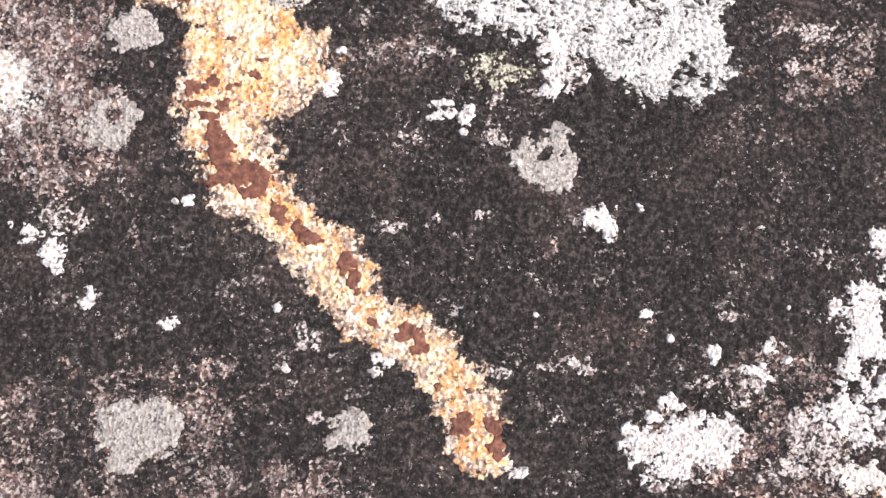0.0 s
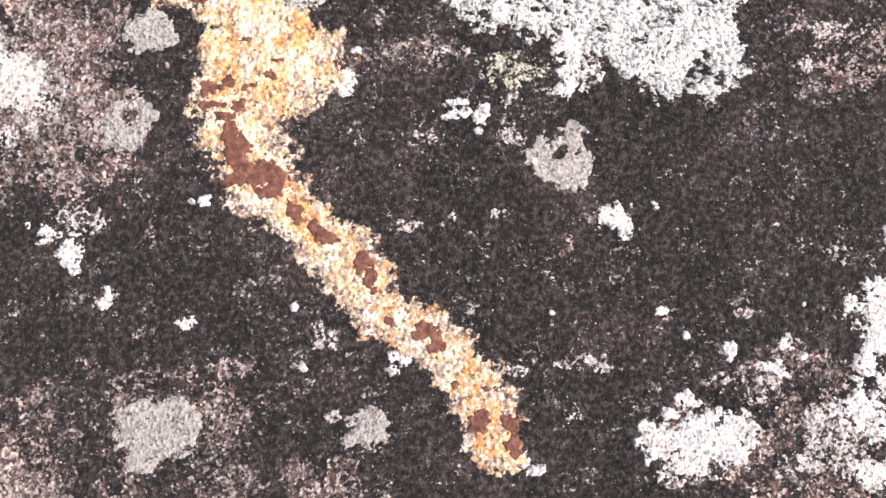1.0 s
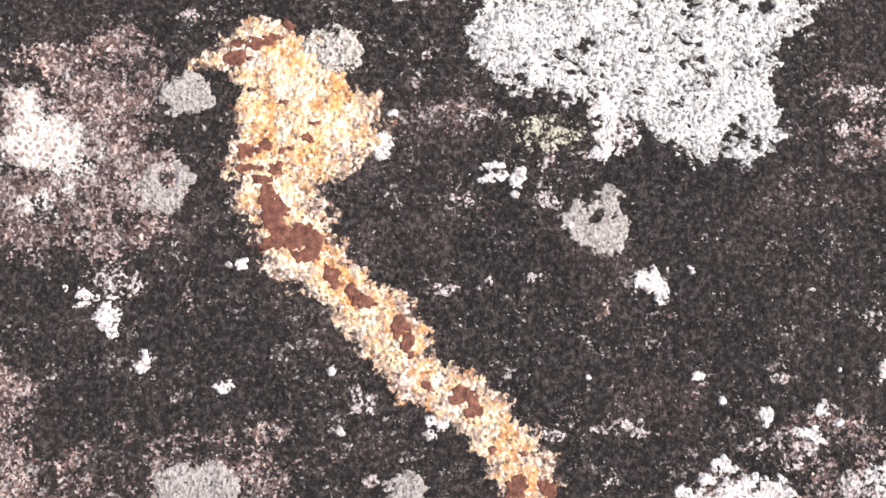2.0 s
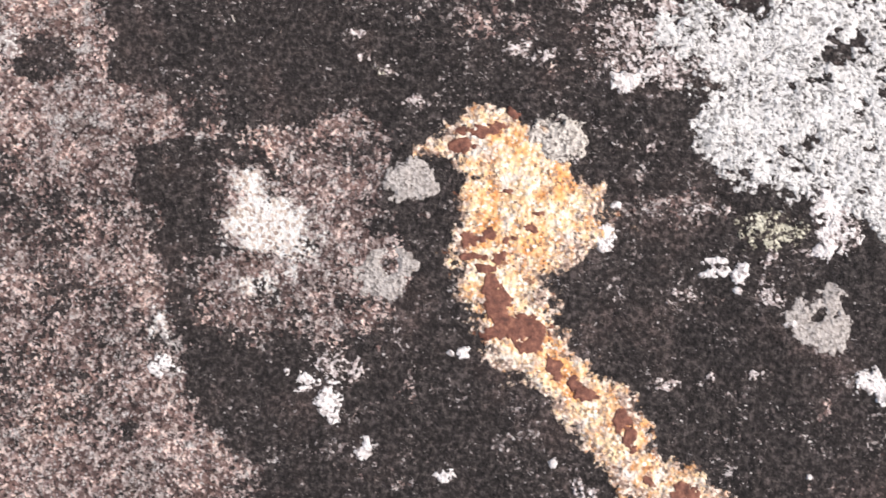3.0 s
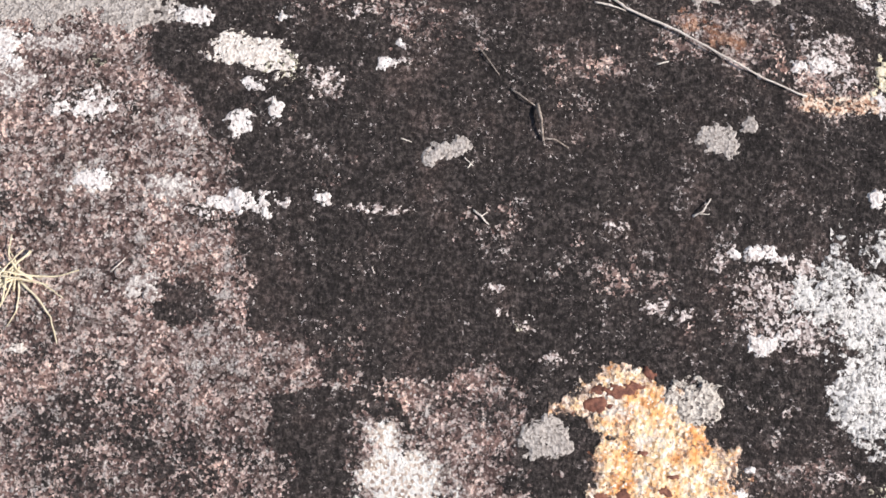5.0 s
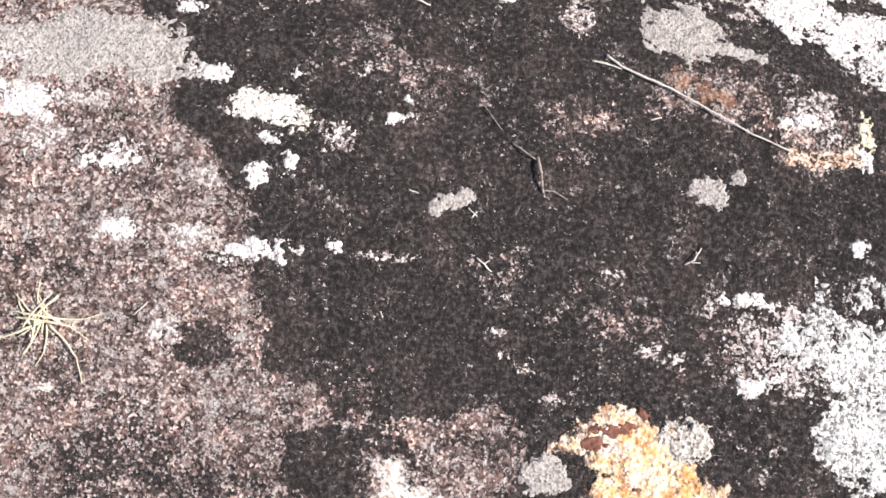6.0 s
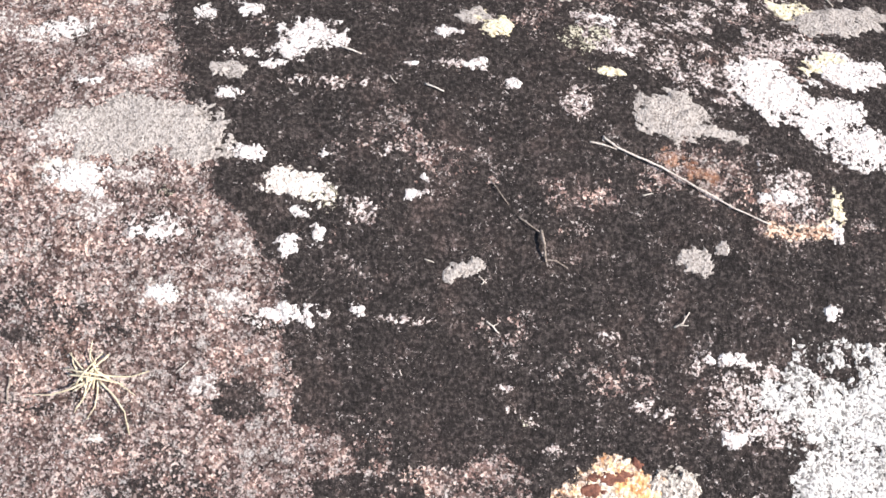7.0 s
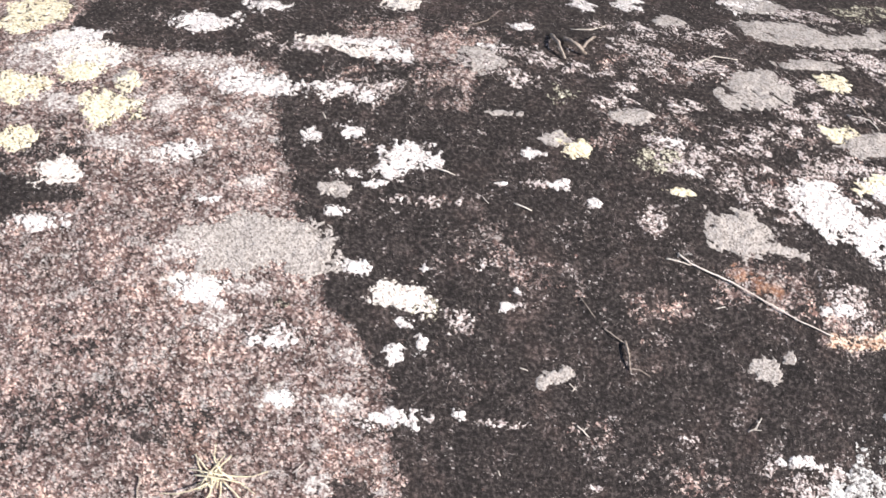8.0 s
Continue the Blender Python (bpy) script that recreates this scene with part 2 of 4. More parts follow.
# ---- the lie of the rock ----
def lattice(ix, iy, seed):
    h = (ix.astype(np.int64) * 374761393 + iy.astype(np.int64) * 668265263 + seed * 1442695041) & 0xFFFFFFFF
    h = ((h ^ (h >> 13)) * 1274126177) & 0xFFFFFFFF
    return ((h ^ (h >> 16)) & 0xFFFF) / 32767.5 - 1.0


def ripple(x, y, size, seed, octaves=3, gain=0.55):
    """Smooth random relief between about -1 and 1, with waves of that size in metres."""
    total, amp, norm = np.zeros_like(x), 1.0, 0.0
    for o in range(octaves):
        a = 0.6 + 0.9 * o
        u = (x * math.cos(a) - y * math.sin(a)) * 2 ** o / size
        v = (x * math.sin(a) + y * math.cos(a)) * 2 ** o / size
        iu, iv = np.floor(u), np.floor(v)
        fu, fv = u - iu, v - iv
        fu, fv = fu * fu * (3 - 2 * fu), fv * fv * (3 - 2 * fv)
        s = seed + 17 * o
        low = lattice(iu, iv, s) * (1 - fu) + lattice(iu + 1, iv, s) * fu
        high = lattice(iu, iv + 1, s) * (1 - fu) + lattice(iu + 1, iv + 1, s) * fu
        total += amp * (low * (1 - fv) + high * fv)
        norm += amp
        amp *= gain
    return total / norm * 1.5


def dome(x, y):
    """The broad form of the outcrop: nearly flat, then rolling away downhill."""
    xc, yc = np.clip(x, -1.7, 0.8), np.clip(y, -0.4, 1.6)
    x2, y2 = xc + 0.5 * np.tanh((x - xc) / 0.5), yc
    v = y2 - 0.3
    z = 0.0169 * x2 ** 2 - 0.0443 * x2 * v + 0.0023 * v ** 2 + 0.0147 * x2 ** 3 - 0.0028 * x2 ** 2 * v + 0.0152 * x2 * v ** 2 - 0.2116 * v ** 3
    slope = 0.0046 * v - 0.6348 * v ** 2
    return z + slope * 1.5 * np.tanh((y - yc) / 1.5)


def reach(x, y, lobes):
    """How far inside a group of rounded lobes a point lies, in metres (negative: outside)."""
    best = np.full(x.shape, -1.0)
    for cx, cy, rx, ry in lobes:
        d = np.sqrt(((x - cx) / rx) ** 2 + ((y - cy) / ry) ** 2)
        best = np.maximum(best, (1.0 - d) * min(rx, ry))
    return best


EDGE_Y = (-0.190, -0.139, -0.055, 0.003, 0.056, 0.068, 0.122, 0.153, 0.245, 0.293, 0.382, 0.401, 0.441, 0.465, 0.505, 0.548, 0.611, 0.698, 0.755, 0.787, 0.843, 0.936, 1.027, 1.127, 1.240, 1.271)
EDGE_X = (-0.465, -0.507, -0.547, -0.541, -0.601, -0.613, -0.622, -0.625, -0.667, -0.673, -0.689, -0.613, -0.628, -0.713, -0.725, -0.733, -0.741, -0.780, -0.809, -0.870, -0.872, -0.915, -0.949, -0.972, -1.000, -1.381)

BARE, MOTTLED, PALE, RUSTY, THIN, DARK, SOOT = [], [], [], [], [], [], []


def bare(*lobes):
    BARE.extend(lobes)


def bleached(*lobes):
    PALE.extend(lobes)


def mottled(*lobes):
    MOTTLED.extend(lobes)


def dark(*lobes):
    DARK.extend(lobes)


def soot(*lobes):
    SOOT.extend(lobes)


def thin(*lobes):
    THIN.extend(lobes)


bare((-0.542, 0.347, 0.033, 0.028), (-0.515, 0.387, 0.033, 0.027), (-0.442, 0.399, 0.047, 0.022), (-0.462, 0.352, 0.073, 0.040), (-0.522, 0.293, 0.066, 0.047), (-0.436, 0.285, 0.053, 0.040), (-0.502, 0.226, 0.093, 0.040), (-0.542, 0.193, 0.053, 0.027), (-0.456, 0.185, 0.053, 0.024), (-0.396, 0.237, 0.027, 0.027))
bare((0.289, -0.148, 0.056, 0.031))
bare((-0.353, -0.121, 0.039, 0.031))
bare((-0.160, 0.854, 0.059, 0.025), (-0.196, 0.876, 0.028, 0.014))
bare((-1.146, 1.204, 0.140, 0.053))
bare((-0.705, 1.300, 0.085, 0.040), (-0.660, 1.225, 0.045, 0.028), (-0.760, 1.330, 0.050, 0.022))
bare((-0.017, 0.809, 0.046, 0.028))
bare((-0.184, 0.876, 0.037, 0.025), (-0.143, 0.852, 0.042, 0.025))
bare((0.019, 0.772, 0.041, 0.017))

mottled((-0.051, 0.313, 0.040, 0.009))
mottled((0.447, 0.318, 0.046, 0.027), (0.425, 0.278, 0.039, 0.015))
mottled((0.375, -0.081, 0.044, 0.025), (0.433, -0.132, 0.043, 0.037))
mottled((-0.315, -0.093, 0.110, 0.051), (-0.431, -0.116, 0.078, 0.063), (-0.313, -0.174, 0.166, 0.025))
mottled((-0.147, -0.183, 0.051, 0.012))
mottled((0.380, -0.167, 0.098, 0.036))
mottled((-0.622, 0.422, 0.033, 0.030))
mottled((-0.334, 0.737, 0.015, 0.013))
mottled((-0.317, 0.808, 0.017, 0.008))
mottled((-0.247, 0.536, 0.016, 0.008))
mottled((-0.125, 0.516, 0.034, 0.034))
mottled((-0.165, 0.481, 0.020, 0.009))
mottled((-0.425, 0.603, 0.016, 0.010))
mottled((-0.699, 0.372, 0.020, 0.009))
mottled((-0.598, 0.898, 0.033, 0.021))
mottled((-0.519, 0.854, 0.027, 0.014))
mottled((-0.707, 1.336, 0.118, 0.029), (-0.671, 1.223, 0.061, 0.059), (-0.746, 1.280, 0.063, 0.029))
mottled((-0.337, 0.807, 0.024, 0.011))
mottled((-0.852, 1.197, 0.060, 0.031))
mottled((-0.271, 1.281, 0.075, 0.027))
mottled((-0.085, 1.024, 0.078, 0.028))
mottled((-0.013, 1.106, 0.051, 0.024))
mottled((-0.320, 1.122, 0.080, 0.048))

thin((-0.341, -0.080, 0.168, 0.057))
thin((0.408, 0.198, 0.130, 0.087), (0.447, 0.304, 0.092, 0.068))
thin((-0.058, -0.160, 0.190, 0.037))
thin((0.324, -0.093, 0.094, 0.075))
thin((-0.148, -0.052, 0.058, 0.051))
thin((0.110, -0.051, 0.077, 0.032))
thin((0.178, -0.015, 0.155, 0.064))
thin((-0.131, 0.173, 0.060, 0.040))
thin((-0.024, 0.204, 0.053, 0.033))
thin((-0.669, 0.453, 0.074, 0.027))
thin((-0.165, 0.501, 0.075, 0.041))
thin((-0.352, 0.769, 0.035, 0.037))
thin((-0.630, 0.773, 0.048, 0.044))
thin((-0.521, 0.430, 0.134, 0.020))
thin((-1.208, 1.330, 0.317, 0.065))
thin((-0.865, 1.134, 0.108, 0.146))
thin((-0.584, 0.894, 0.065, 0.039))
thin((-0.250, 1.282, 0.324, 0.105), (-0.049, 1.127, 0.163, 0.074))
thin((-0.673, 1.278, 0.147, 0.102))
thin((-0.355, 0.811, 0.082, 0.037))
thin((-0.696, 0.739, 0.080, 0.045))

dark((-1.371, 0.959, 0.094, 0.031), (-1.392, 0.927, 0.074, 0.024))
dark((-1.303, 1.032, 0.034, 0.011))
dark((-1.148, 1.300, 0.146, 0.015))
dark((-0.788, 0.489, 0.027, 0.017))
dark((-1.080, 0.466, 0.032, 0.006))
# a fissure in the granite: its shade is put in as crust colour
dark((-1.105, 0.566, 0.050, 0.009), (-0.965, 0.583, 0.030, 0.010))
dark((-0.795, 0.492, 0.052, 0.030))
dark((-0.389, 0.291, 0.027, 0.016))
dark((-0.385, 0.248, 0.010, 0.011))
dark((0.122, 0.183, 0.012, 0.005))
dark((0.184, 0.101, 0.005, 0.006))

soot((-0.922, 0.419, 0.134, 0.040))
soot((-0.850, 0.315, 0.167, 0.106))
soot((-0.785, 0.151, 0.133, 0.119))
soot((-0.422, 0.379, 0.053, 0.040))
soot((-1.210, 0.593, 0.227, 0.060))
soot((-1.331, 1.029, 0.152, 0.055))

bleached((-0.530, 0.294, 0.062, 0.042), (-0.492, 0.268, 0.036, 0.026), (-0.553, 0.345, 0.025, 0.030), (-0.535, 0.222, 0.034, 0.016))
bleached((-0.648, 0.169, 0.020, 0.026))
bleached((-0.743, 0.607, 0.041, 0.014))
bleached((-0.915, 0.636, 0.034, 0.021))
bleached((-1.375, 1.253, 0.113, 0.032), (-0.991, 1.188, 0.060, 0.028))
bleached((-1.078, 0.812, 0.045, 0.028))

RUSTY.extend([(-0.201, 0.887, 0.022, 0.016), (-0.176, 0.868, 0.037, 0.022), (-0.139, 0.847, 0.042, 0.021), (0.010, 0.769, 0.041, 0.014)])


def rock_relief(x, y):
    return 0.0035 * ripple(x, y, 0.16, 5, 3) + 0.0012 * ripple(x, y, 0.03, 9, 2)


def crust_field(x, y):
    """Positive where black lichen covers the granite, and inside the DARK lobes."""
    open_rock = np.maximum(np.interp(y, EDGE_Y, EDGE_X) - x, reach(x, y, BARE))
    open_rock = np.maximum(open_rock, np.minimum(reach(x, y, MOTTLED), -0.007))
    # further out the cover breaks up into broad patches, and into an even mixture far away
    spread = ((np.abs(x + 0.5) / 1.15) ** 4 + (np.abs(y - 0.65) / 1.05) ** 4) ** 0.25
    away = np.clip((spread - 1.08 + 0.1 * ripple(x, y, 0.5, 91, 3)) / 0.9, 0, 1)
    broad = 0.12 * ripple(x, y, 0.9, 83, 4, 0.6) * np.clip(2.0 - spread / 5.0, 0, 1)
    open_rock = np.clip(open_rock, -0.12, 0.12) * (1 - away) + away * broad
    wobble = 0.016 * ripple(x, y, 0.05, 21, 3) + 0.008 * ripple(x, y, 0.014, 33, 2)
    field = np.maximum(-open_rock, 1.6 * reach(x, y, DARK)) + wobble
    gaps = ripple(x, y, 0.03, 41, 3) + 0.6 * ripple(x, y, 0.14, 47, 2)
    field = np.minimum(field, (1.75 - gaps) * 0.02)
    field = np.minimum(field, 0.05 - np.clip(reach(x, y, THIN) / 0.03 + 0.5, 0, 1) * 0.033)
    spots = ripple(x, y, 0.04, 53, 3) + 0.6 * ripple(x, y, 0.2, 57, 2)
    return np.maximum(field, (spots - 1.1) * 0.025)


def crust_lift(x, y, field=None):
    field = crust_field(x, y) if field is None else field
    return 0.0016 * np.tanh(field / 0.006) + 0.0013 * ripple(x, y, 0.017, 61, 2)


def surface(x, y):
    """The top of rock or crust, whichever is higher."""
    return dome(x, y) + rock_relief(x, y) + np.maximum(crust_lift(x, y), 0.0)


def top(x, y):
    return float(surface(np.array([x]), np.array([y]))[0])


def sheet(name, xs, ys, z, keep, material, layers=()):
    """A mesh over the lines xs and ys at the heights z, with the faces that keep marks."""
    nx = len(xs)
    rows, cols = np.nonzero(keep)
    first = rows * nx + cols
    quads = np.stack([first, first + 1, first + nx + 1, first + nx], 1)
    used, quads = np.unique(quads, return_inverse=True)
    gx, gy = np.meshgrid(xs, ys)
    co = np.stack([gx.ravel(), gy.ravel(), z.ravel()], 1)[used]
    me = bpy.data.meshes.new(name)
    me.from_pydata(co.tolist(), [], quads.reshape(-1, 4).tolist())
    for layer, values in layers:
        a = me.attributes.new(layer, "FLOAT", "POINT")
        a.data.foreach_set("value", values.ravel()[used].astype(np.float32))
    me.shade_smooth()
    me.materials.append(material)
    return new(name, me)


def any_corner(mask):
    return mask[:-1, :-1] | mask[1:, :-1] | mask[:-1, 1:] | mask[1:, 1:]


STEP = 0.0036
out = [min(0.01 * 1.2 ** i, 0.09) for i in range(52)] + [0.09 * 1.3 ** i for i in range(1, 21)]
out = np.cumsum(out)
XS = np.concatenate([-1.72 - out[::-1], np.arange(-1.72, 0.7, STEP), 0.7 + out])
YS = np.concatenate([-0.34 - out[::-1], np.arange(-0.34, 1.72, STEP), 1.72 + out])
GX, GY = np.meshgrid(XS, YS)
ROCK_Z = dome(GX, GY) + rock_relief(GX, GY)
pale_layer = np.clip(reach(GX, GY, PALE) / 0.03, -1, 1) * 0.75 + 0.35
rust_layer = np.clip(reach(GX, GY, RUSTY) / 0.02, -1, 1) * 0.5 + 0.3
FIELD = crust_field(GX, GY)
FLOOR = -1.6 + 1.05 * ripple(GX, GY, 0.09, 77, 4, 0.75) + 1.6 * np.clip(reach(GX, GY, SOOT) / 0.06 + 0.5, 0, 1)
LIFT = crust_lift(GX, GY, FIELD)
LAYERS = (("pale", pale_layer), ("rust", rust_layer), ("cover", np.clip(FIELD / 0.013, FLOOR, 2.6)))
everywhere = np.ones((len(YS) - 1, len(XS) - 1), bool)
tagged(sheet("ground", XS, YS, ROCK_Z, everywhere, ROCK, LAYERS), "weathered pink granite outcrop with coarse crystals", "rock", kind="structure")
tagged(sheet("black_lichen_crust", XS, YS, ROCK_Z + LIFT, any_corner(LIFT > -0.0004), ROCK, LAYERS), "brown-black crust lichen spread over the granite", "lichen", kind="stuff")


# ---- the vein ----
def patch(name, lobes, material, amp, size, breakup, thick, step, seed, inset=0.1, margin=False, hole=None):
    """A thin crust with an uneven outline that rises out of the surface below it."""
    pad = 0.018
    x0 = min(a - r for a, b, r, s in lobes) - pad
    x1 = max(a + r for a, b, r, s in lobes) + pad
    y0 = min(b - s for a, b, r, s in lobes) - pad
    y1 = max(b + s for a, b, r, s in lobes) + pad
    xs, ys = np.arange(x0, x1, step), np.arange(y0, y1, step)
    gx, gy = np.meshgrid(xs, ys)
    inside = reach(gx, gy, lobes)
    if hole:
        inside = np.minimum(inside, -3.0 * reach(gx, gy, [hole]))
    body = min(max(min(r, s) for a, b, r, s in lobes), 0.03)
    wave = max(0.010, min(0.05, body * 1.5))
    # past the crest the growth is drawn out down the slope
    mx, my = (x0 + x1) / 2, (y0 + y1) / 2
    drawn = 1.0 + 1.6 * min(max((my - 0.85) / 0.2, 0), 1) * min(max((mx + 0.6) / 0.2, 0), 1)
    drawn = max(drawn, 1.0 + min(max((my - 0.38) / 0.08, 0), 1) * min(max((mx - 0.12) / 0.1, 0), 1))
    rx, ry = (0.86 * gx - 0.51 * gy) / drawn, 0.51 * gx + 0.86 * gy
    ragged = ripple(rx, ry, wave, seed, 3, 0.8) + 0.6 * ripple(rx, ry, 0.007, seed + 3, 3, 0.8)
    field = inside / body - inset + amp * ragged
    gaps = ripple(rx, ry, size, seed + 5, 3, 0.8) + 0.35 * ripple(gx, gy, 0.04, seed + 7, 2)
    field = np.minimum(field, 0.9 - breakup * (gaps + 0.35))
    lift = thick * np.tanh(field / 0.22) + 0.0003 * ripple(gx, gy, 0.007, seed + 9, 2)
    keep = any_corner(lift > -0.0006)
    layers = [("rim", np.clip(1.0 - field / 0.55, 0, 1))]
    if margin:
        layers.append(("margin", 0.7 - np.clip(inside / 0.02, 0, 1.2) * 0.68))
    return sheet(name, xs, ys, surface(gx, gy) + lift, keep, material, layers)


VEIN = [
    (-0.321, 0.385, 0.017, 0.007),
    (-0.293, 0.398, 0.019, 0.014),
    (-0.271, 0.414, 0.031, 0.018),
    (-0.241, 0.386, 0.044, 0.030),
    (-0.211, 0.358, 0.051, 0.032),
    (-0.205, 0.321, 0.060, 0.031),
    (-0.209, 0.291, 0.069, 0.030),
    (-0.155, 0.290, 0.027, 0.016),
    (-0.275, 0.370, 0.029, 0.027),
    (-0.272, 0.329, 0.031, 0.031),
    (-0.269, 0.289, 0.035, 0.030),
    (-0.236, 0.261, 0.061, 0.031),
    (-0.250, 0.225, 0.045, 0.027),
    (-0.240, 0.188, 0.041, 0.028),
    (-0.221, 0.151, 0.038, 0.024),
    (-0.182, 0.118, 0.038, 0.025),
    (-0.146, 0.086, 0.038, 0.025),
    (-0.115, 0.044, 0.033, 0.025),
    (-0.082, 0.008, 0.030, 0.021),
    (-0.056, -0.004, 0.030, 0.019),
    (-0.021, -0.034, 0.031, 0.023),
    (0.004, -0.071, 0.033, 0.023),
    (0.019, -0.105, 0.034, 0.023),
    (0.037, -0.140, 0.032, 0.021),
    (0.057, -0.159, 0.016, 0.012),
]

vein = tagged(new("mineral_vein"), "hooked cream and orange iron-stained quartz vein in the rock", "mineral vein")
stone = patch("quartz_body", VEIN, VEIN_STONE, 0.42, 0.008, 0.4, 0.0026, 0.0016, 71, -0.3, True)
stone.parent = vein


def rust(x, y, rx, ry):
    seed = int(abs(x) * 7919 + abs(y) * 4021) % 900
    flake = patch("rust_flake", [(x, y, rx * 1.2, ry * 1.2), (x + rx * 0.5, y - ry * 0.4, rx * 0.6, ry * 0.6)], RUST, 0.55, 0.008, 0.3, 0.004, 0.0012, seed, -0.06)
    flake.parent = vein
    flake["label"] = "dark rust-brown iron crust"


rust(-0.278, 0.405, 0.021, 0.007)
rust(-0.295, 0.389, 0.015, 0.009)
rust(-0.254, 0.413, 0.009, 0.004)
rust(-0.237, 0.426, 0.006, 0.007)
rust(-0.216, 0.288, 0.008, 0.005)
rust(-0.270, 0.242, 0.012, 0.005)
rust(-0.266, 0.225, 0.007, 0.011)
rust(-0.289, 0.279, 0.008, 0.007)
rust(-0.236, 0.278, 0.005, 0.004)
rust(-0.209, 0.308, 0.009, 0.003)
rust(-0.242, 0.334, 0.007, 0.004)
rust(-0.262, 0.282, 0.009, 0.008)
rust(-0.246, 0.274, 0.005, 0.005)
rust(-0.257, 0.252, 0.010, 0.009)
rust(-0.286, 0.257, 0.015, 0.004)
rust(-0.276, 0.279, 0.007, 0.005)
rust(-0.255, 0.200, 0.012, 0.019)
rust(-0.234, 0.171, 0.025, 0.016)
rust(-0.214, 0.154, 0.015, 0.009)
rust(-0.188, 0.128, 0.016, 0.016)
rust(-0.167, 0.107, 0.008, 0.007)
rust(-0.157, 0.097, 0.013, 0.008)
rust(-0.112, 0.068, 0.011, 0.014)
rust(-0.104, 0.047, 0.007, 0.012)
rust(-0.045, -0.015, 0.010, 0.008)
rust(-0.031, -0.029, 0.009, 0.013)
rust(0.019, -0.118, 0.012, 0.010)
rust(0.055, -0.147, 0.007, 0.012)
rust(0.052, -0.119, 0.008, 0.009)
rust(-0.009, -0.077, 0.004, 0.006)
rust(0.026, -0.081, 0.004, 0.004)
rust(-0.082, -0.002, 0.006, 0.005)


# ---- lichens ----
def lichen(kind, *lobes, hole=None):
    material, amp, size, breakup, label = LICHEN[kind]
    seed = int(abs(lobes[0][0]) * 5557 + abs(lobes[0][1]) * 7907) % 1000
    span = max(r for a, b, r, s in lobes)
    if lobes[0][1] > 0.9 and span > 0.025:
        breakup += 0.22
    ob = patch("lichen_patch", lobes, material, amp, size, breakup, 0.0048 if kind == crown else 0.002, 0.0013 if span < 0.03 else 0.0016, seed, 0.0 if kind == areolate else 0.03, hole=hole)
    if span < 0.013:
        label = "small fleck of " + label.split(" with")[0]
    tagged(ob, label, "lichen", "lichens on the outcrop")


white, pale, grey, green, yellow, cream, ochre, areolate, ash, crown = "white", "pale", "grey", "green", "yellow", "cream", "ochre", "areolate", "ash", "crown"
lichen(grey, (-0.357, 0.346, 0.027, 0.023))
lichen(grey, (-0.387, 0.243, 0.033, 0.028), hole=(-0.383, 0.248, 0.011, 0.013))
lichen(grey, (-0.353, -0.121, 0.049, 0.040))
lichen(grey, (-0.103, -0.119, 0.024, 0.027))
lichen(grey, (0.138, 0.206, 0.021, 0.017), (0.124, 0.166, 0.029, 0.021), (0.105, 0.193, 0.011, 0.017), (0.151, 0.171, 0.009, 0.015), hole=(0.120, 0.186, 0.008, 0.005))
lichen(white, (0.088, 0.177, 0.012, 0.006))
lichen(pale, (-0.451, 0.131, 0.017, 0.016), (-0.423, 0.127, 0.011, 0.012))
lichen(white, (-0.456, 0.091, 0.022, 0.017), (-0.449, 0.073, 0.011, 0.009), (-0.476, 0.108, 0.009, 0.008))
lichen(white, (0.004, 0.253, 0.017, 0.005))
lichen(white, (-0.009, 0.238, 0.012, 0.008))
lichen(white, (0.012, 0.240, 0.008, 0.005))
lichen(white, (0.031, 0.237, 0.009, 0.011))
lichen(white, (0.028, 0.217, 0.006, 0.004))
lichen(green, (0.072, 0.297, 0.032, 0.024), (0.061, 0.280, 0.020, 0.015))
lichen(pale, (0.064, 0.255, 0.012, 0.012))
lichen(pale, (0.060, 0.211, 0.020, 0.017))
lichen(pale, (0.141, 0.282, 0.028, 0.016), (0.161, 0.291, 0.016, 0.018))
lichen(pale, (0.108, 0.266, 0.016, 0.008))
lichen(white, (0.174, 0.112, 0.013, 0.016), (0.193, 0.104, 0.011, 0.018), (0.184, 0.121, 0.015, 0.009))
lichen(white, (0.229, 0.124, 0.005, 0.005))
lichen(white, (0.366, 0.096, 0.005, 0.005))
lichen(white, (-0.317, 0.001, 0.012, 0.006))
lichen(white, (-0.295, 0.143, 0.006, 0.006))
lichen(white, (-0.311, 0.143, 0.004, 0.004))
lichen(white, (0.232, 0.001, 0.010, 0.005))
lichen(white, (0.306, -0.045, 0.011, 0.010))
lichen(white, (0.368, -0.040, 0.013, 0.008))
lichen(pale, (0.437, 0.060, 0.011, 0.012))
lichen(pale, (0.124, -0.114, 0.008, 0.010))
lichen(pale, (0.136, -0.058, 0.027, 0.010))
lichen(pale, (0.055, -0.062, 0.018, 0.006))
lichen(white, (-0.070, -0.042, 0.016, 0.014))
lichen(white, (-0.083, -0.061, 0.008, 0.006))
lichen(white, (0.076, -0.170, 0.013, 0.010))
lichen(white, (-0.128, 0.282, 0.011, 0.016))
lichen(white, (-0.114, 0.319, 0.006, 0.006))
lichen(pale, (-0.011, 0.312, 0.027, 0.007))
lichen(white, (-0.183, -0.054, 0.005, 0.006))
lichen(pale, (-0.160, -0.019, 0.019, 0.013))
lichen(white, (0.256, -0.027, 0.004, 0.004))
lichen(white, (0.270, -0.006, 0.004, 0.003))
lichen(white, (0.103, 0.001, 0.004, 0.004))
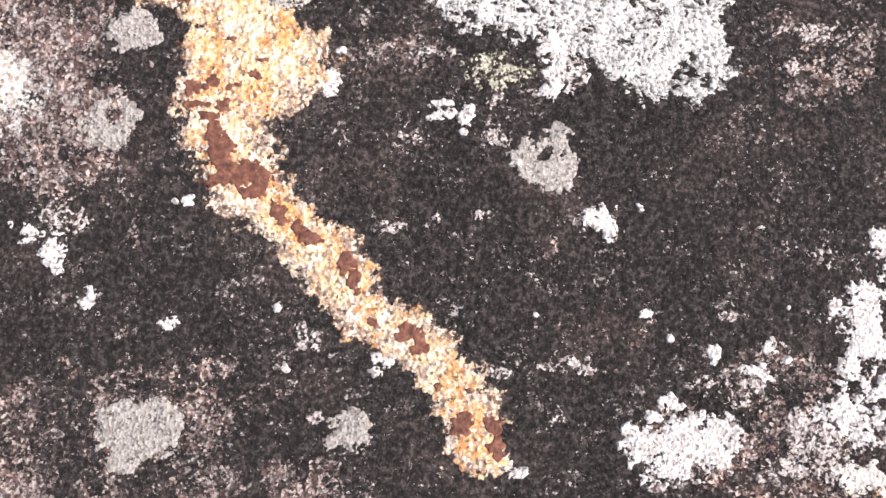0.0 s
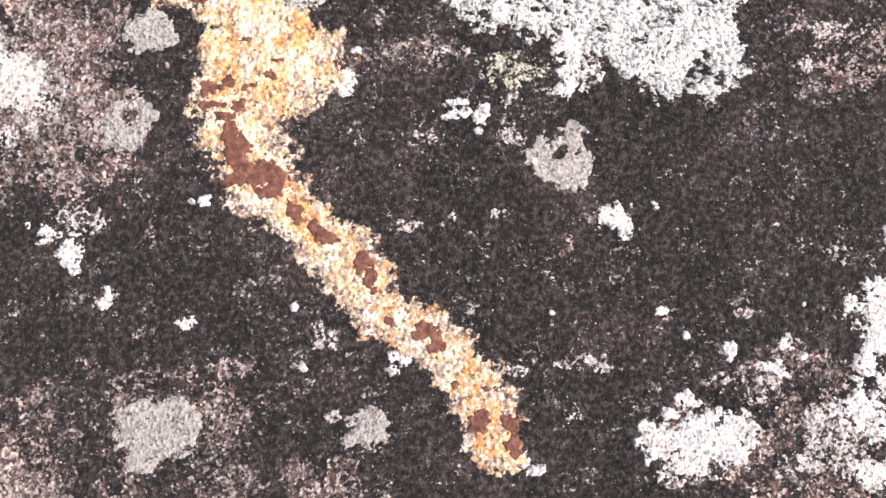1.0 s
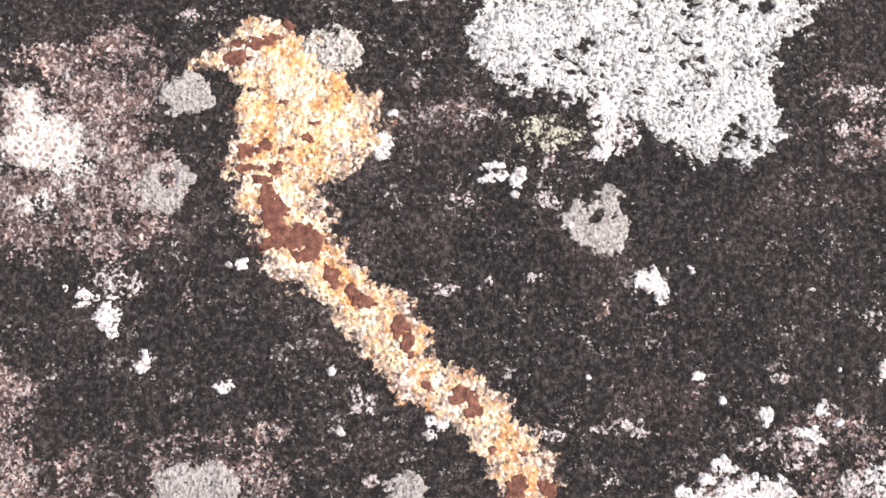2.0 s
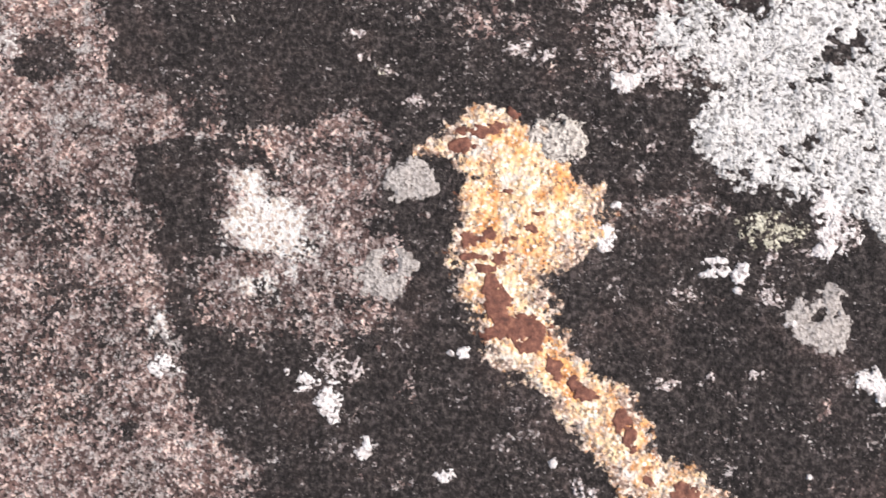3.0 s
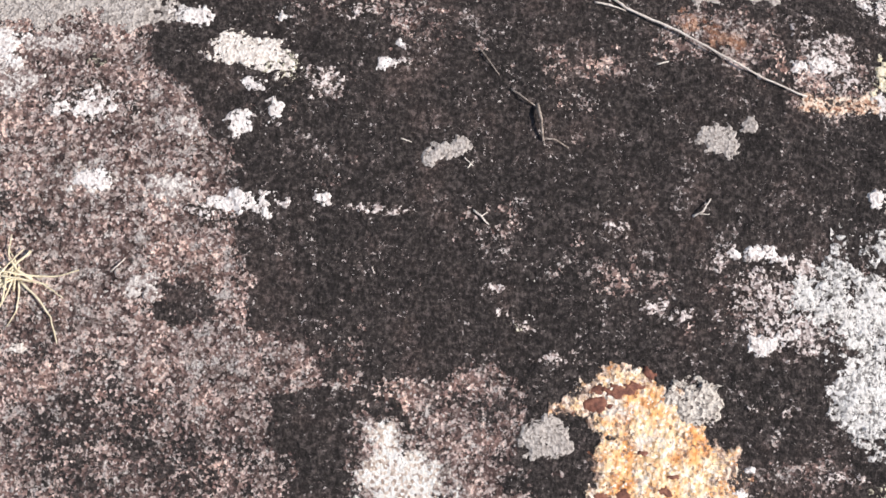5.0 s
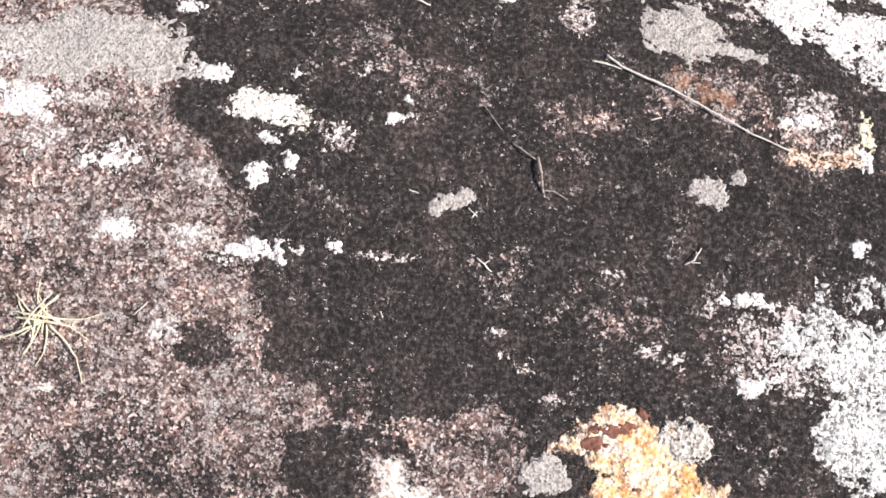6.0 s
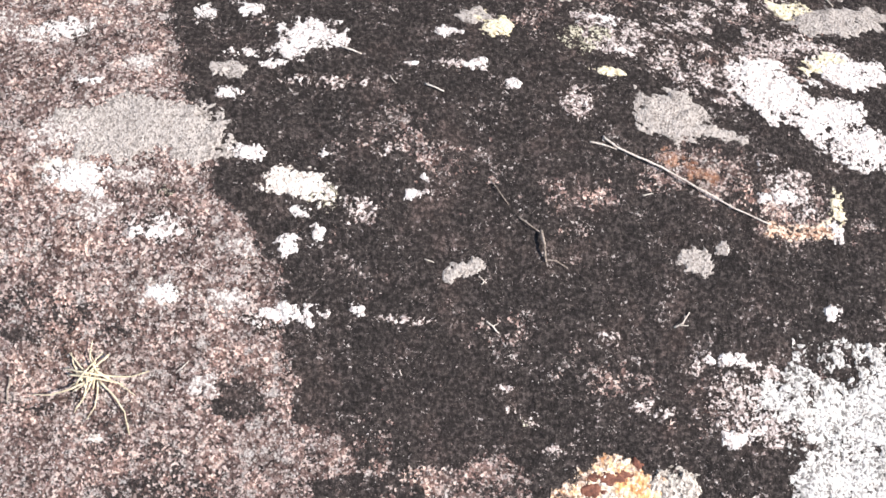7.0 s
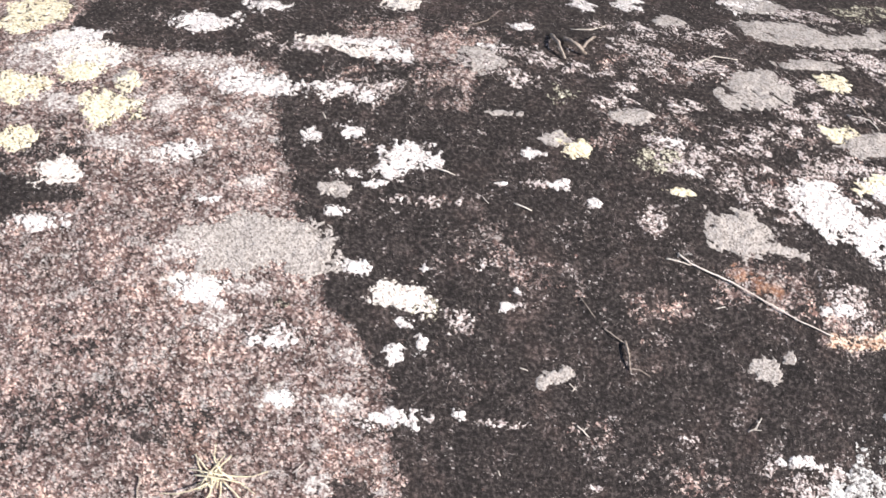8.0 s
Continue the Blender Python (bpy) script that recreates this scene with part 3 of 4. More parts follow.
lichen(pale, (-0.148, -0.109, 0.009, 0.006))
lichen(white, (0.392, 0.004, 0.004, 0.004))
lichen(pale, (-0.040, 0.209, 0.026, 0.011))
lichen(pale, (0.044, 0.120, 0.009, 0.007))
lichen(pale, (-0.061, 0.109, 0.014, 0.007))
lichen(white, (-0.501, 0.122, 0.005, 0.005))
lichen(pale, (0.324, -0.004, 0.019, 0.006))
lichen(pale, (-0.005, 0.121, 0.006, 0.007))
lichen(white, (0.289, -0.139, 0.044, 0.032), (0.257, -0.153, 0.027, 0.024))
lichen(white, (0.214, -0.140, 0.020, 0.015), (0.204, -0.152, 0.009, 0.015))
lichen(white, (0.254, -0.101, 0.014, 0.009))
lichen(pale, (0.351, -0.076, 0.028, 0.019))
lichen(white, (0.469, -0.020, 0.029, 0.036), (0.453, -0.058, 0.015, 0.015))
lichen(white, (0.502, 0.070, 0.013, 0.029))
lichen(white, (0.447, -0.117, 0.037, 0.028), (0.480, -0.096, 0.019, 0.025))
lichen(pale, (0.407, -0.143, 0.031, 0.031))
lichen(white, (0.422, -0.113, 0.016, 0.010))
lichen(cream, (0.457, -0.183, 0.030, 0.022))
lichen(ochre, (0.464, -0.197, 0.024, 0.009))
lichen(pale, (0.379, -0.173, 0.037, 0.014))
lichen(pale, (0.331, -0.087, 0.025, 0.019))
lichen(white, (0.345, -0.068, 0.014, 0.010))
lichen(white, (0.384, -0.056, 0.006, 0.005))
lichen(white, (0.488, 0.018, 0.021, 0.019))
lichen(pale, (0.287, -0.080, 0.019, 0.010))
lichen(pale, (0.242, -0.183, 0.025, 0.012))
lichen(white, (0.231, -0.116, 0.010, 0.007))
lichen(pale, (-0.184, 0.374, 0.027, 0.008))
lichen(pale, (0.441, 0.325, 0.033, 0.011))
lichen(pale, (0.413, 0.285, 0.020, 0.008))
lichen(areolate, (0.030, 0.405, 0.045, 0.062), (0.090, 0.400, 0.080, 0.072), (0.095, 0.490, 0.085, 0.060), (0.190, 0.380, 0.090, 0.074), (0.200, 0.460, 0.100, 0.080), (0.262, 0.335, 0.075, 0.080), (0.300, 0.287, 0.050, 0.042), (0.290, 0.410, 0.060, 0.070), (0.345, 0.460, 0.065, 0.060), (0.020, 0.500, 0.060, 0.055), (0.150, 0.540, 0.090, 0.045))
lichen(white, (-0.104, 0.466, 0.016, 0.011), (-0.075, 0.479, 0.014, 0.009))
lichen(pale, (-0.085, 0.505, 0.050, 0.034), (-0.050, 0.478, 0.030, 0.018))
lichen(pale, (-0.085, 0.545, 0.045, 0.022))
lichen(areolate, (0.060, 0.585, 0.062, 0.020), (0.100, 0.570, 0.050, 0.026), (0.030, 0.605, 0.032, 0.010))
lichen(white, (-0.112, 0.577, 0.024, 0.009), (-0.080, 0.572, 0.020, 0.008), (-0.135, 0.574, 0.012, 0.007))
lichen(white, (0.144, 0.288, 0.021, 0.028), (0.136, 0.312, 0.020, 0.020))
lichen(pale, (-0.392, 0.479, 0.010, 0.008))
lichen(white, (-0.648, 0.132, 0.016, 0.013))
lichen(white, (-0.190, 0.016, 0.005, 0.006))
lichen(white, (-0.408, 0.033, 0.009, 0.010))
lichen(crown, (-0.178, 0.391, 0.034, 0.025), (-0.206, 0.399, 0.015, 0.011))
lichen(white, (-0.922, 0.728, 0.040, 0.015), (-0.931, 0.743, 0.016, 0.007), (-0.942, 0.721, 0.016, 0.004))
lichen(pale, (-0.923, 0.731, 0.044, 0.019))
lichen(cream, (-0.733, 0.805, 0.047, 0.019), (-0.707, 0.789, 0.025, 0.012))
lichen(white, (-0.737, 0.718, 0.016, 0.014), (-0.744, 0.706, 0.008, 0.007))
lichen(white, (-0.700, 0.729, 0.010, 0.014))
lichen(white, (-0.723, 0.763, 0.018, 0.010))
lichen(pale, (-0.640, 0.769, 0.025, 0.029))
lichen(white, (-0.740, 0.613, 0.034, 0.014), (-0.708, 0.621, 0.020, 0.009))
lichen(pale, (-0.763, 0.602, 0.030, 0.010))
lichen(white, (-0.777, 0.600, 0.008, 0.004))
lichen(white, (-0.569, 0.796, 0.013, 0.009))
lichen(grey, (-0.504, 0.679, 0.014, 0.011), (-0.486, 0.688, 0.016, 0.009), (-0.469, 0.697, 0.014, 0.010))
lichen(grey, (-0.154, 0.718, 0.026, 0.019), (-0.140, 0.709, 0.014, 0.012))
lichen(grey, (-0.115, 0.736, 0.013, 0.011))
lichen(white, (-0.633, 0.625, 0.012, 0.008))
lichen(green, (-0.393, 0.478, 0.010, 0.007))
lichen(pale, (-0.568, 0.612, 0.030, 0.006))
lichen(pale, (-0.423, 0.521, 0.016, 0.007))
lichen(pale, (-0.414, 0.494, 0.012, 0.006))
lichen(pale, (-0.275, 0.601, 0.020, 0.011))
lichen(pale, (-0.152, 0.570, 0.023, 0.011))
lichen(white, (-0.155, 0.573, 0.007, 0.006))
lichen(pale, (-0.060, 0.561, 0.025, 0.011))
lichen(white, (-0.053, 0.565, 0.011, 0.005))
lichen(areolate, (-0.050, 0.532, 0.034, 0.025), (-0.023, 0.512, 0.041, 0.030), (-0.009, 0.554, 0.034, 0.014))
lichen(pale, (-0.131, 0.516, 0.020, 0.020))
lichen(pale, (-0.353, 0.442, 0.023, 0.008))
lichen(white, (0.039, 0.651, 0.012, 0.010))
lichen(pale, (-0.233, 0.506, 0.018, 0.009))
lichen(pale, (-0.199, 0.500, 0.023, 0.007))
lichen(pale, (-0.077, 0.390, 0.027, 0.008))
lichen(grey, (-0.961, 0.886, 0.108, 0.042), (-0.904, 0.866, 0.063, 0.032), (-1.002, 0.849, 0.075, 0.023), (-0.869, 0.888, 0.022, 0.018), (-0.994, 0.910, 0.050, 0.020))
lichen(grey, (-1.071, 0.888, 0.032, 0.024))
lichen(ash, (-1.063, 0.870, 0.058, 0.036), (-1.093, 0.847, 0.025, 0.021))
lichen(ash, (-0.971, 0.808, 0.049, 0.012))
lichen(ash, (-1.164, 1.033, 0.052, 0.021))
lichen(ash, (-0.990, 0.991, 0.034, 0.014))
lichen(ash, (-0.805, 0.706, 0.027, 0.017))
lichen(ash, (-0.823, 0.632, 0.032, 0.019))
lichen(white, (-1.061, 0.797, 0.038, 0.021), (-1.025, 0.810, 0.025, 0.012))
lichen(white, (-0.823, 0.852, 0.026, 0.012), (-0.802, 0.844, 0.012, 0.007))
lichen(green, (-0.919, 0.785, 0.013, 0.009))
lichen(ash, (-1.026, 0.754, 0.036, 0.017))
lichen(cream, (-0.745, 0.810, 0.038, 0.023), (-0.719, 0.802, 0.030, 0.019))
lichen(green, (-0.691, 0.786, 0.026, 0.022))
lichen(white, (-0.751, 1.043, 0.042, 0.025), (-0.721, 1.050, 0.030, 0.021))
lichen(white, (-0.830, 1.017, 0.031, 0.007))
lichen(white, (-0.793, 0.998, 0.019, 0.007))
lichen(pale, (-0.532, 0.797, 0.018, 0.007))
lichen(white, (-0.547, 0.823, 0.007, 0.007))
lichen(pale, (-0.331, 0.959, 0.024, 0.025))
lichen(white, (-0.426, 0.981, 0.011, 0.010))
lichen(white, (-0.483, 1.013, 0.021, 0.009))
lichen(white, (-0.578, 1.010, 0.011, 0.004))
lichen(white, (-0.525, 1.072, 0.023, 0.009))
lichen(grey, (-0.486, 1.104, 0.025, 0.015))
lichen(yellow, (-0.447, 1.084, 0.021, 0.017))
lichen(green, (-0.307, 1.080, 0.045, 0.039), (-0.325, 1.068, 0.027, 0.026))
lichen(pale, (-0.266, 1.093, 0.045, 0.037))
lichen(white, (-0.288, 1.108, 0.027, 0.013))
lichen(white, (-0.255, 1.051, 0.021, 0.010))
lichen(yellow, (-0.276, 1.011, 0.023, 0.008))
lichen(grey, (-0.190, 0.945, 0.062, 0.034), (-0.140, 0.918, 0.055, 0.015), (-0.215, 0.963, 0.035, 0.019))
lichen(pale, (-0.134, 1.007, 0.046, 0.024))
lichen(pale, (-0.084, 0.978, 0.035, 0.020))
lichen(white, (-0.018, 0.993, 0.049, 0.040), (0.047, 0.948, 0.057, 0.035), (0.106, 0.904, 0.051, 0.032))
lichen(white, (-0.036, 1.022, 0.046, 0.025))
lichen(white, (0.097, 1.029, 0.046, 0.025))
lichen(yellow, (0.074, 1.054, 0.027, 0.011))
lichen(grey, (0.104, 1.124, 0.061, 0.026))
lichen(yellow, (0.022, 1.154, 0.037, 0.017))
lichen(pale, (-0.022, 0.840, 0.042, 0.032), (0.005, 0.815, 0.025, 0.026))
lichen(white, (-0.011, 0.823, 0.022, 0.018))
lichen(white, (-0.053, 0.816, 0.012, 0.007))
lichen(ochre, (-0.031, 0.764, 0.025, 0.009), (0.010, 0.763, 0.025, 0.008))
lichen(pale, (-0.033, 0.875, 0.020, 0.011))
lichen(ochre, (-0.014, 0.768, 0.033, 0.012), (0.019, 0.768, 0.033, 0.012))
lichen(yellow, (0.050, 0.805, 0.015, 0.024))
lichen(white, (0.047, 0.769, 0.013, 0.017))
lichen(white, (-1.114, 1.045, 0.038, 0.019))
lichen(white, (-1.066, 0.956, 0.019, 0.007))
lichen(white, (-0.699, 0.856, 0.011, 0.007))
lichen(ash, (-0.849, 0.511, 0.027, 0.017))
lichen(white, (-0.916, 0.636, 0.018, 0.011))
lichen(cream, (-0.989, 0.431, 0.011, 0.007))
lichen(yellow, (-1.256, 1.123, 0.066, 0.036), (-1.285, 1.112, 0.035, 0.022))
lichen(cream, (-1.345, 1.235, 0.062, 0.034), (-1.390, 1.262, 0.040, 0.022))
lichen(yellow, (-1.330, 1.210, 0.050, 0.032))
lichen(yellow, (-1.437, 1.163, 0.044, 0.031))
lichen(yellow, (-1.445, 1.345, 0.050, 0.045), (-1.490, 1.335, 0.040, 0.028))
lichen(white, (-1.360, 1.272, 0.047, 0.027))
lichen(yellow, (-1.395, 1.052, 0.040, 0.023))
lichen(cream, (-1.317, 0.992, 0.045, 0.023))
lichen(white, (-1.336, 0.903, 0.039, 0.018))
lichen(white, (-1.041, 1.185, 0.040, 0.018), (-0.980, 1.182, 0.036, 0.015))
lichen(white, (-1.145, 1.334, 0.078, 0.023))
lichen(grey, (-1.249, 1.192, 0.024, 0.024))
lichen(white, (-0.837, 1.100, 0.029, 0.023))
lichen(white, (-0.903, 1.085, 0.019, 0.015))
lichen(cream, (-0.900, 1.298, 0.063, 0.019), (-0.840, 1.277, 0.046, 0.017))
lichen(pale, (-0.850, 1.184, 0.054, 0.031))
lichen(green, (-0.481, 1.203, 0.029, 0.026))
lichen(yellow, (-0.479, 1.111, 0.020, 0.013), (-0.446, 1.085, 0.022, 0.016))
lichen(grey, (-0.337, 1.159, 0.028, 0.019))
lichen(grey, (-0.105, 1.237, 0.068, 0.051), (-0.146, 1.214, 0.046, 0.033))
lichen(grey, (-0.016, 1.401, 0.098, 0.038))
lichen(grey, (-0.060, 1.484, 0.066, 0.027))
lichen(yellow, (0.044, 1.265, 0.030, 0.019))
lichen(grey, (0.067, 1.129, 0.045, 0.027))
lichen(pale, (-0.007, 1.083, 0.054, 0.021))
lichen(pale, (-0.263, 1.187, 0.039, 0.018))
lichen(green, (0.171, 1.471, 0.054, 0.032))
lichen(white, (-0.322, 1.465, 0.026, 0.021))
lichen(cream, (-0.778, 1.419, 0.033, 0.022))
lichen(grey, (-0.620, 1.271, 0.050, 0.026))
lichen(white, (-1.040, 1.393, 0.043, 0.018))
lichen(pale, (-0.510, 1.012, 0.033, 0.008))
lichen(pale, (-1.031, 1.296, 0.031, 0.015))
lichen(ash, (-1.101, 1.234, 0.071, 0.028))
lichen(yellow, (-1.477, 1.356, 0.069, 0.021))
lichen(white, (-1.000, 1.180, 0.060, 0.020), (-1.045, 1.208, 0.050, 0.016))
lichen(yellow, (-1.242, 1.183, 0.022, 0.023))
lichen(ash, (-1.162, 1.233, 0.091, 0.022))
lichen(white, (-0.842, 1.302, 0.069, 0.015), (-0.777, 1.276, 0.037, 0.017))
lichen(pale, (-0.935, 1.285, 0.052, 0.015))
lichen(grey, (-0.850, 0.985, 0.032, 0.015))
lichen(white, (-0.855, 0.947, 0.020, 0.009))
lichen(pale, (-0.717, 0.972, 0.056, 0.011))
lichen(pale, (-0.244, 1.385, 0.071, 0.025))
lichen(pale, (-0.350, 1.343, 0.029, 0.015))
lichen(pale, (-0.247, 1.300, 0.065, 0.024), (-0.208, 1.278, 0.032, 0.015))
lichen(pale, (-0.351, 1.226, 0.031, 0.015))
lichen(grey, (-0.357, 1.161, 0.033, 0.017))
lichen(grey, (0.096, 1.379, 0.083, 0.022))
lichen(pale, (0.037, 1.458, 0.053, 0.019))
lichen(white, (-0.083, 1.486, 0.054, 0.027))
lichen(pale, (0.065, 1.335, 0.102, 0.017))
lichen(pale, (-0.068, 1.187, 0.023, 0.017))
lichen(pale, (0.084, 1.179, 0.044, 0.020))
lichen(pale, (0.020, 1.070, 0.062, 0.015))
lichen(yellow, (0.054, 1.043, 0.030, 0.016))
lichen(pale, (-0.250, 1.080, 0.050, 0.027), (-0.301, 1.111, 0.040, 0.028))
lichen(pale, (-0.182, 1.029, 0.039, 0.017), (-0.136, 1.010, 0.049, 0.019), (-0.090, 0.990, 0.039, 0.015))
lichen(white, (-0.015, 0.980, 0.048, 0.017), (0.040, 0.963, 0.048, 0.021))
lichen(pale, (-0.578, 1.297, 0.064, 0.018))
lichen(pale, (-0.568, 1.237, 0.054, 0.018))
lichen(white, (-0.533, 1.376, 0.024, 0.012))
lichen(white, (-0.427, 1.450, 0.030, 0.020))
lichen(grey, (-0.578, 1.153, 0.032, 0.006))
lichen(pale, (-0.227, 1.059, 0.049, 0.013))
lichen(pale, (-0.401, 1.256, 0.027, 0.011))
lichen(pale, (-0.630, 1.267, 0.042, 0.031))
lichen(pale, (-0.319, 1.329, 0.046, 0.022))
lichen(pale, (-0.295, 1.262, 0.047, 0.017))
lichen(pale, (-0.173, 1.380, 0.059, 0.025))
lichen(pale, (-0.153, 1.287, 0.037, 0.021))
lichen(pale, (-0.017, 1.255, 0.048, 0.020))
lichen(pale, (-0.016, 1.188, 0.046, 0.020))
lichen(pale, (-0.077, 1.140, 0.055, 0.017))
lichen(pale, (-0.148, 1.135, 0.051, 0.015))
lichen(pale, (-0.183, 1.098, 0.056, 0.016))
lichen(pale, (-0.144, 1.062, 0.063, 0.018))
lichen(pale, (-0.056, 1.056, 0.054, 0.018))
lichen(pale, (0.134, 1.312, 0.038, 0.033))
lichen(pale, (0.054, 1.222, 0.047, 0.017))
lichen(grey, (0.175, 1.410, 0.040, 0.024))
lichen(pale, (-0.504, 1.288, 0.036, 0.015))
lichen(pale, (-0.388, 1.394, 0.038, 0.014))
lichen(grey, (-0.251, 1.411, 0.039, 0.019))
lichen(grey, (0.013, 1.306, 0.071, 0.014))
lichen(pale, (-0.452, 1.267, 0.032, 0.014))
lichen(pale, (-0.375, 1.192, 0.035, 0.013))
lichen(ash, (-1.424, 1.216, 0.061, 0.028))
lichen(ash, (-1.367, 1.130, 0.065, 0.020))
lichen(ash, (-1.162, 1.140, 0.065, 0.020))
lichen(ash, (-1.018, 1.111, 0.043, 0.019))
lichen(yellow, (-1.500, 1.305, 0.046, 0.023))
lichen(ash, (-1.241, 1.055, 0.057, 0.016))
lichen(pale, (-0.611, 0.864, 0.024, 0.010))
lichen(white, (-0.872, 1.188, 0.042, 0.016), (-0.820, 1.172, 0.030, 0.012))
lichen(pale, (-0.790, 1.200, 0.045, 0.018))
lichen(grey, (-0.628, 1.290, 0.045, 0.020))
lichen(white, (-0.600, 1.310, 0.028, 0.010))


# ---- litter ----
def tube(name, points, r0, r1, material, sides=7, seed=0):
    """A thin knotty stick along points."""
    rng = random.Random(seed)
    path = [Vector(p) for p in points]
    fine = []
    for i in range(len(path) - 1):
        for k in range(4):
            fine.append(path[i].lerp(path[i + 1], k / 4))
    fine.append(path[-1])
    bm, rings = bmesh.new(), []
    for i, p in enumerate(fine):
        t = (fine[min(i + 1, len(fine) - 1)] - fine[max(i - 1, 0)]).normalized()
        side = t.cross(Vector((0, 0, 1))).normalized()
        up = side.cross(t)
        r = (r0 + (r1 - r0) * i / (len(fine) - 1)) * rng.uniform(0.82, 1.18)
        p = p + side * rng.uniform(-0.3, 0.3) * r0
        rings.append([bm.verts.new(p + (side * math.cos(a) + up * math.sin(a)) * r) for a in (2 * math.pi * k / sides for k in range(sides))])
    for a, b in zip(rings, rings[1:]):
        for k in range(sides):
            bm.faces.new((a[k], a[(k + 1) % sides], b[(k + 1) % sides], b[k]))
    bm.faces.new(rings[0][::-1])
    bm.faces.new(rings[-1])
    bmesh.ops.recalc_face_normals(bm, faces=bm.faces[:])
    me = bpy.data.meshes.new(name)
    bm.to_mesh(me)
    bm.free()
    me.shade_smooth()
    me.materials.append(material)
    return new(name, me)


TWIG_LABEL = {"dark": "short dark weathered twig lying on black crust", "pale": "bleached thin twig lying on the rock"}


def twig(kind, radius, rise, *lines):
    """A fallen twig: its first line is the stem, the others are side shoots."""
    main = None
    for i, line in enumerate(lines):
        last = len(line) - 1
        pts = []
        for k, (x, y) in enumerate(line):
            arch = math.sin(math.pi * k / last) if last > 1 else 0.3
            pts.append((x, y, top(x, y) + radius * 0.8 + rise * arch * (0.8 if i == 0 else 0.5)))
        r = radius * 0.5 * (1.0 if i == 0 else 0.6)
        ob = tube("stem" if i == 0 else "side_shoot", pts, r, r * 0.6, WOOD[kind], 7, i + int(abs(line[0][0]) * 1000))
        if i == 0:
            length = sum(math.dist(a, b) for a, b in zip(line, line[1:]))
            label = "long bleached twig lying beside the rusty rock" if length > 0.15 else TWIG_LABEL[kind]
            main = tagged(new("twig"), label, "twig", "fallen twigs")
        ob.parent = main


twig("dark", 0.0045, 0.01, [(-0.379, 0.751), (-0.376, 0.737), (-0.374, 0.723), (-0.371, 0.704)], [(-0.411, 0.769), (-0.394, 0.756), (-0.378, 0.746)], [(-0.371, 0.707), (-0.356, 0.706), (-0.340, 0.697)])
twig("pale", 0.0035, 0.006, [(-0.288, 0.900), (-0.269, 0.884), (-0.235, 0.869), (-0.202, 0.855), (-0.153, 0.827), (-0.096, 0.796), (-0.045, 0.774)])
twig("pale", 0.003, 0.003, [(-0.308, 0.891), (-0.290, 0.887), (-0.268, 0.881)])
twig("pale", 0.0028, 0.007, [(-0.187, 0.619), (-0.176, 0.625), (-0.166, 0.641)], [(-0.178, 0.622), (-0.167, 0.622)])
twig("pale", 0.0028, 0.005, [(-0.453, 0.616), (-0.444, 0.609), (-0.434, 0.599)], [(-0.444, 0.609), (-0.436, 0.614)])
twig("pale", 0.003, 0.005, [(-0.557, 0.974), (-0.542, 0.968), (-0.528, 0.963)])
twig("pale", 0.003, 0.005, [(-0.690, 1.032), (-0.675, 1.027), (-0.657, 1.021)])
twig("pale", 0.002, 0.004, [(-0.466, 0.680), (-0.455, 0.670)])
twig("dark", 0.008, 0.022, [(-0.485, 1.348), (-0.475, 1.318), (-0.463, 1.286)])
twig("dark", 0.009, 0.024, [(-0.462, 1.338), (-0.444, 1.317), (-0.422, 1.300)])
twig("dark", 0.007, 0.02, [(-0.428, 1.317), (-0.416, 1.332), (-0.401, 1.351)])
twig("pale", 0.002, 0.008, [(-0.445, 1.372), (-0.407, 1.369), (-0.375, 1.388)])
twig("dark", 0.002, 0.008, [(-0.645, 1.362), (-0.608, 1.376), (-0.583, 1.415)])
twig("pale", 0.0025, 0.006, [(-0.219, 1.291), (-0.180, 1.313), (-0.134, 1.309)])
twig("dark", 0.003, 0.006, [(0.063, 1.225), (0.072, 1.210), (0.080, 1.194)])
twig("dark", 0.004, 0.006, [(-1.116, 0.509), (-1.116, 0.492), (-1.117, 0.475)])
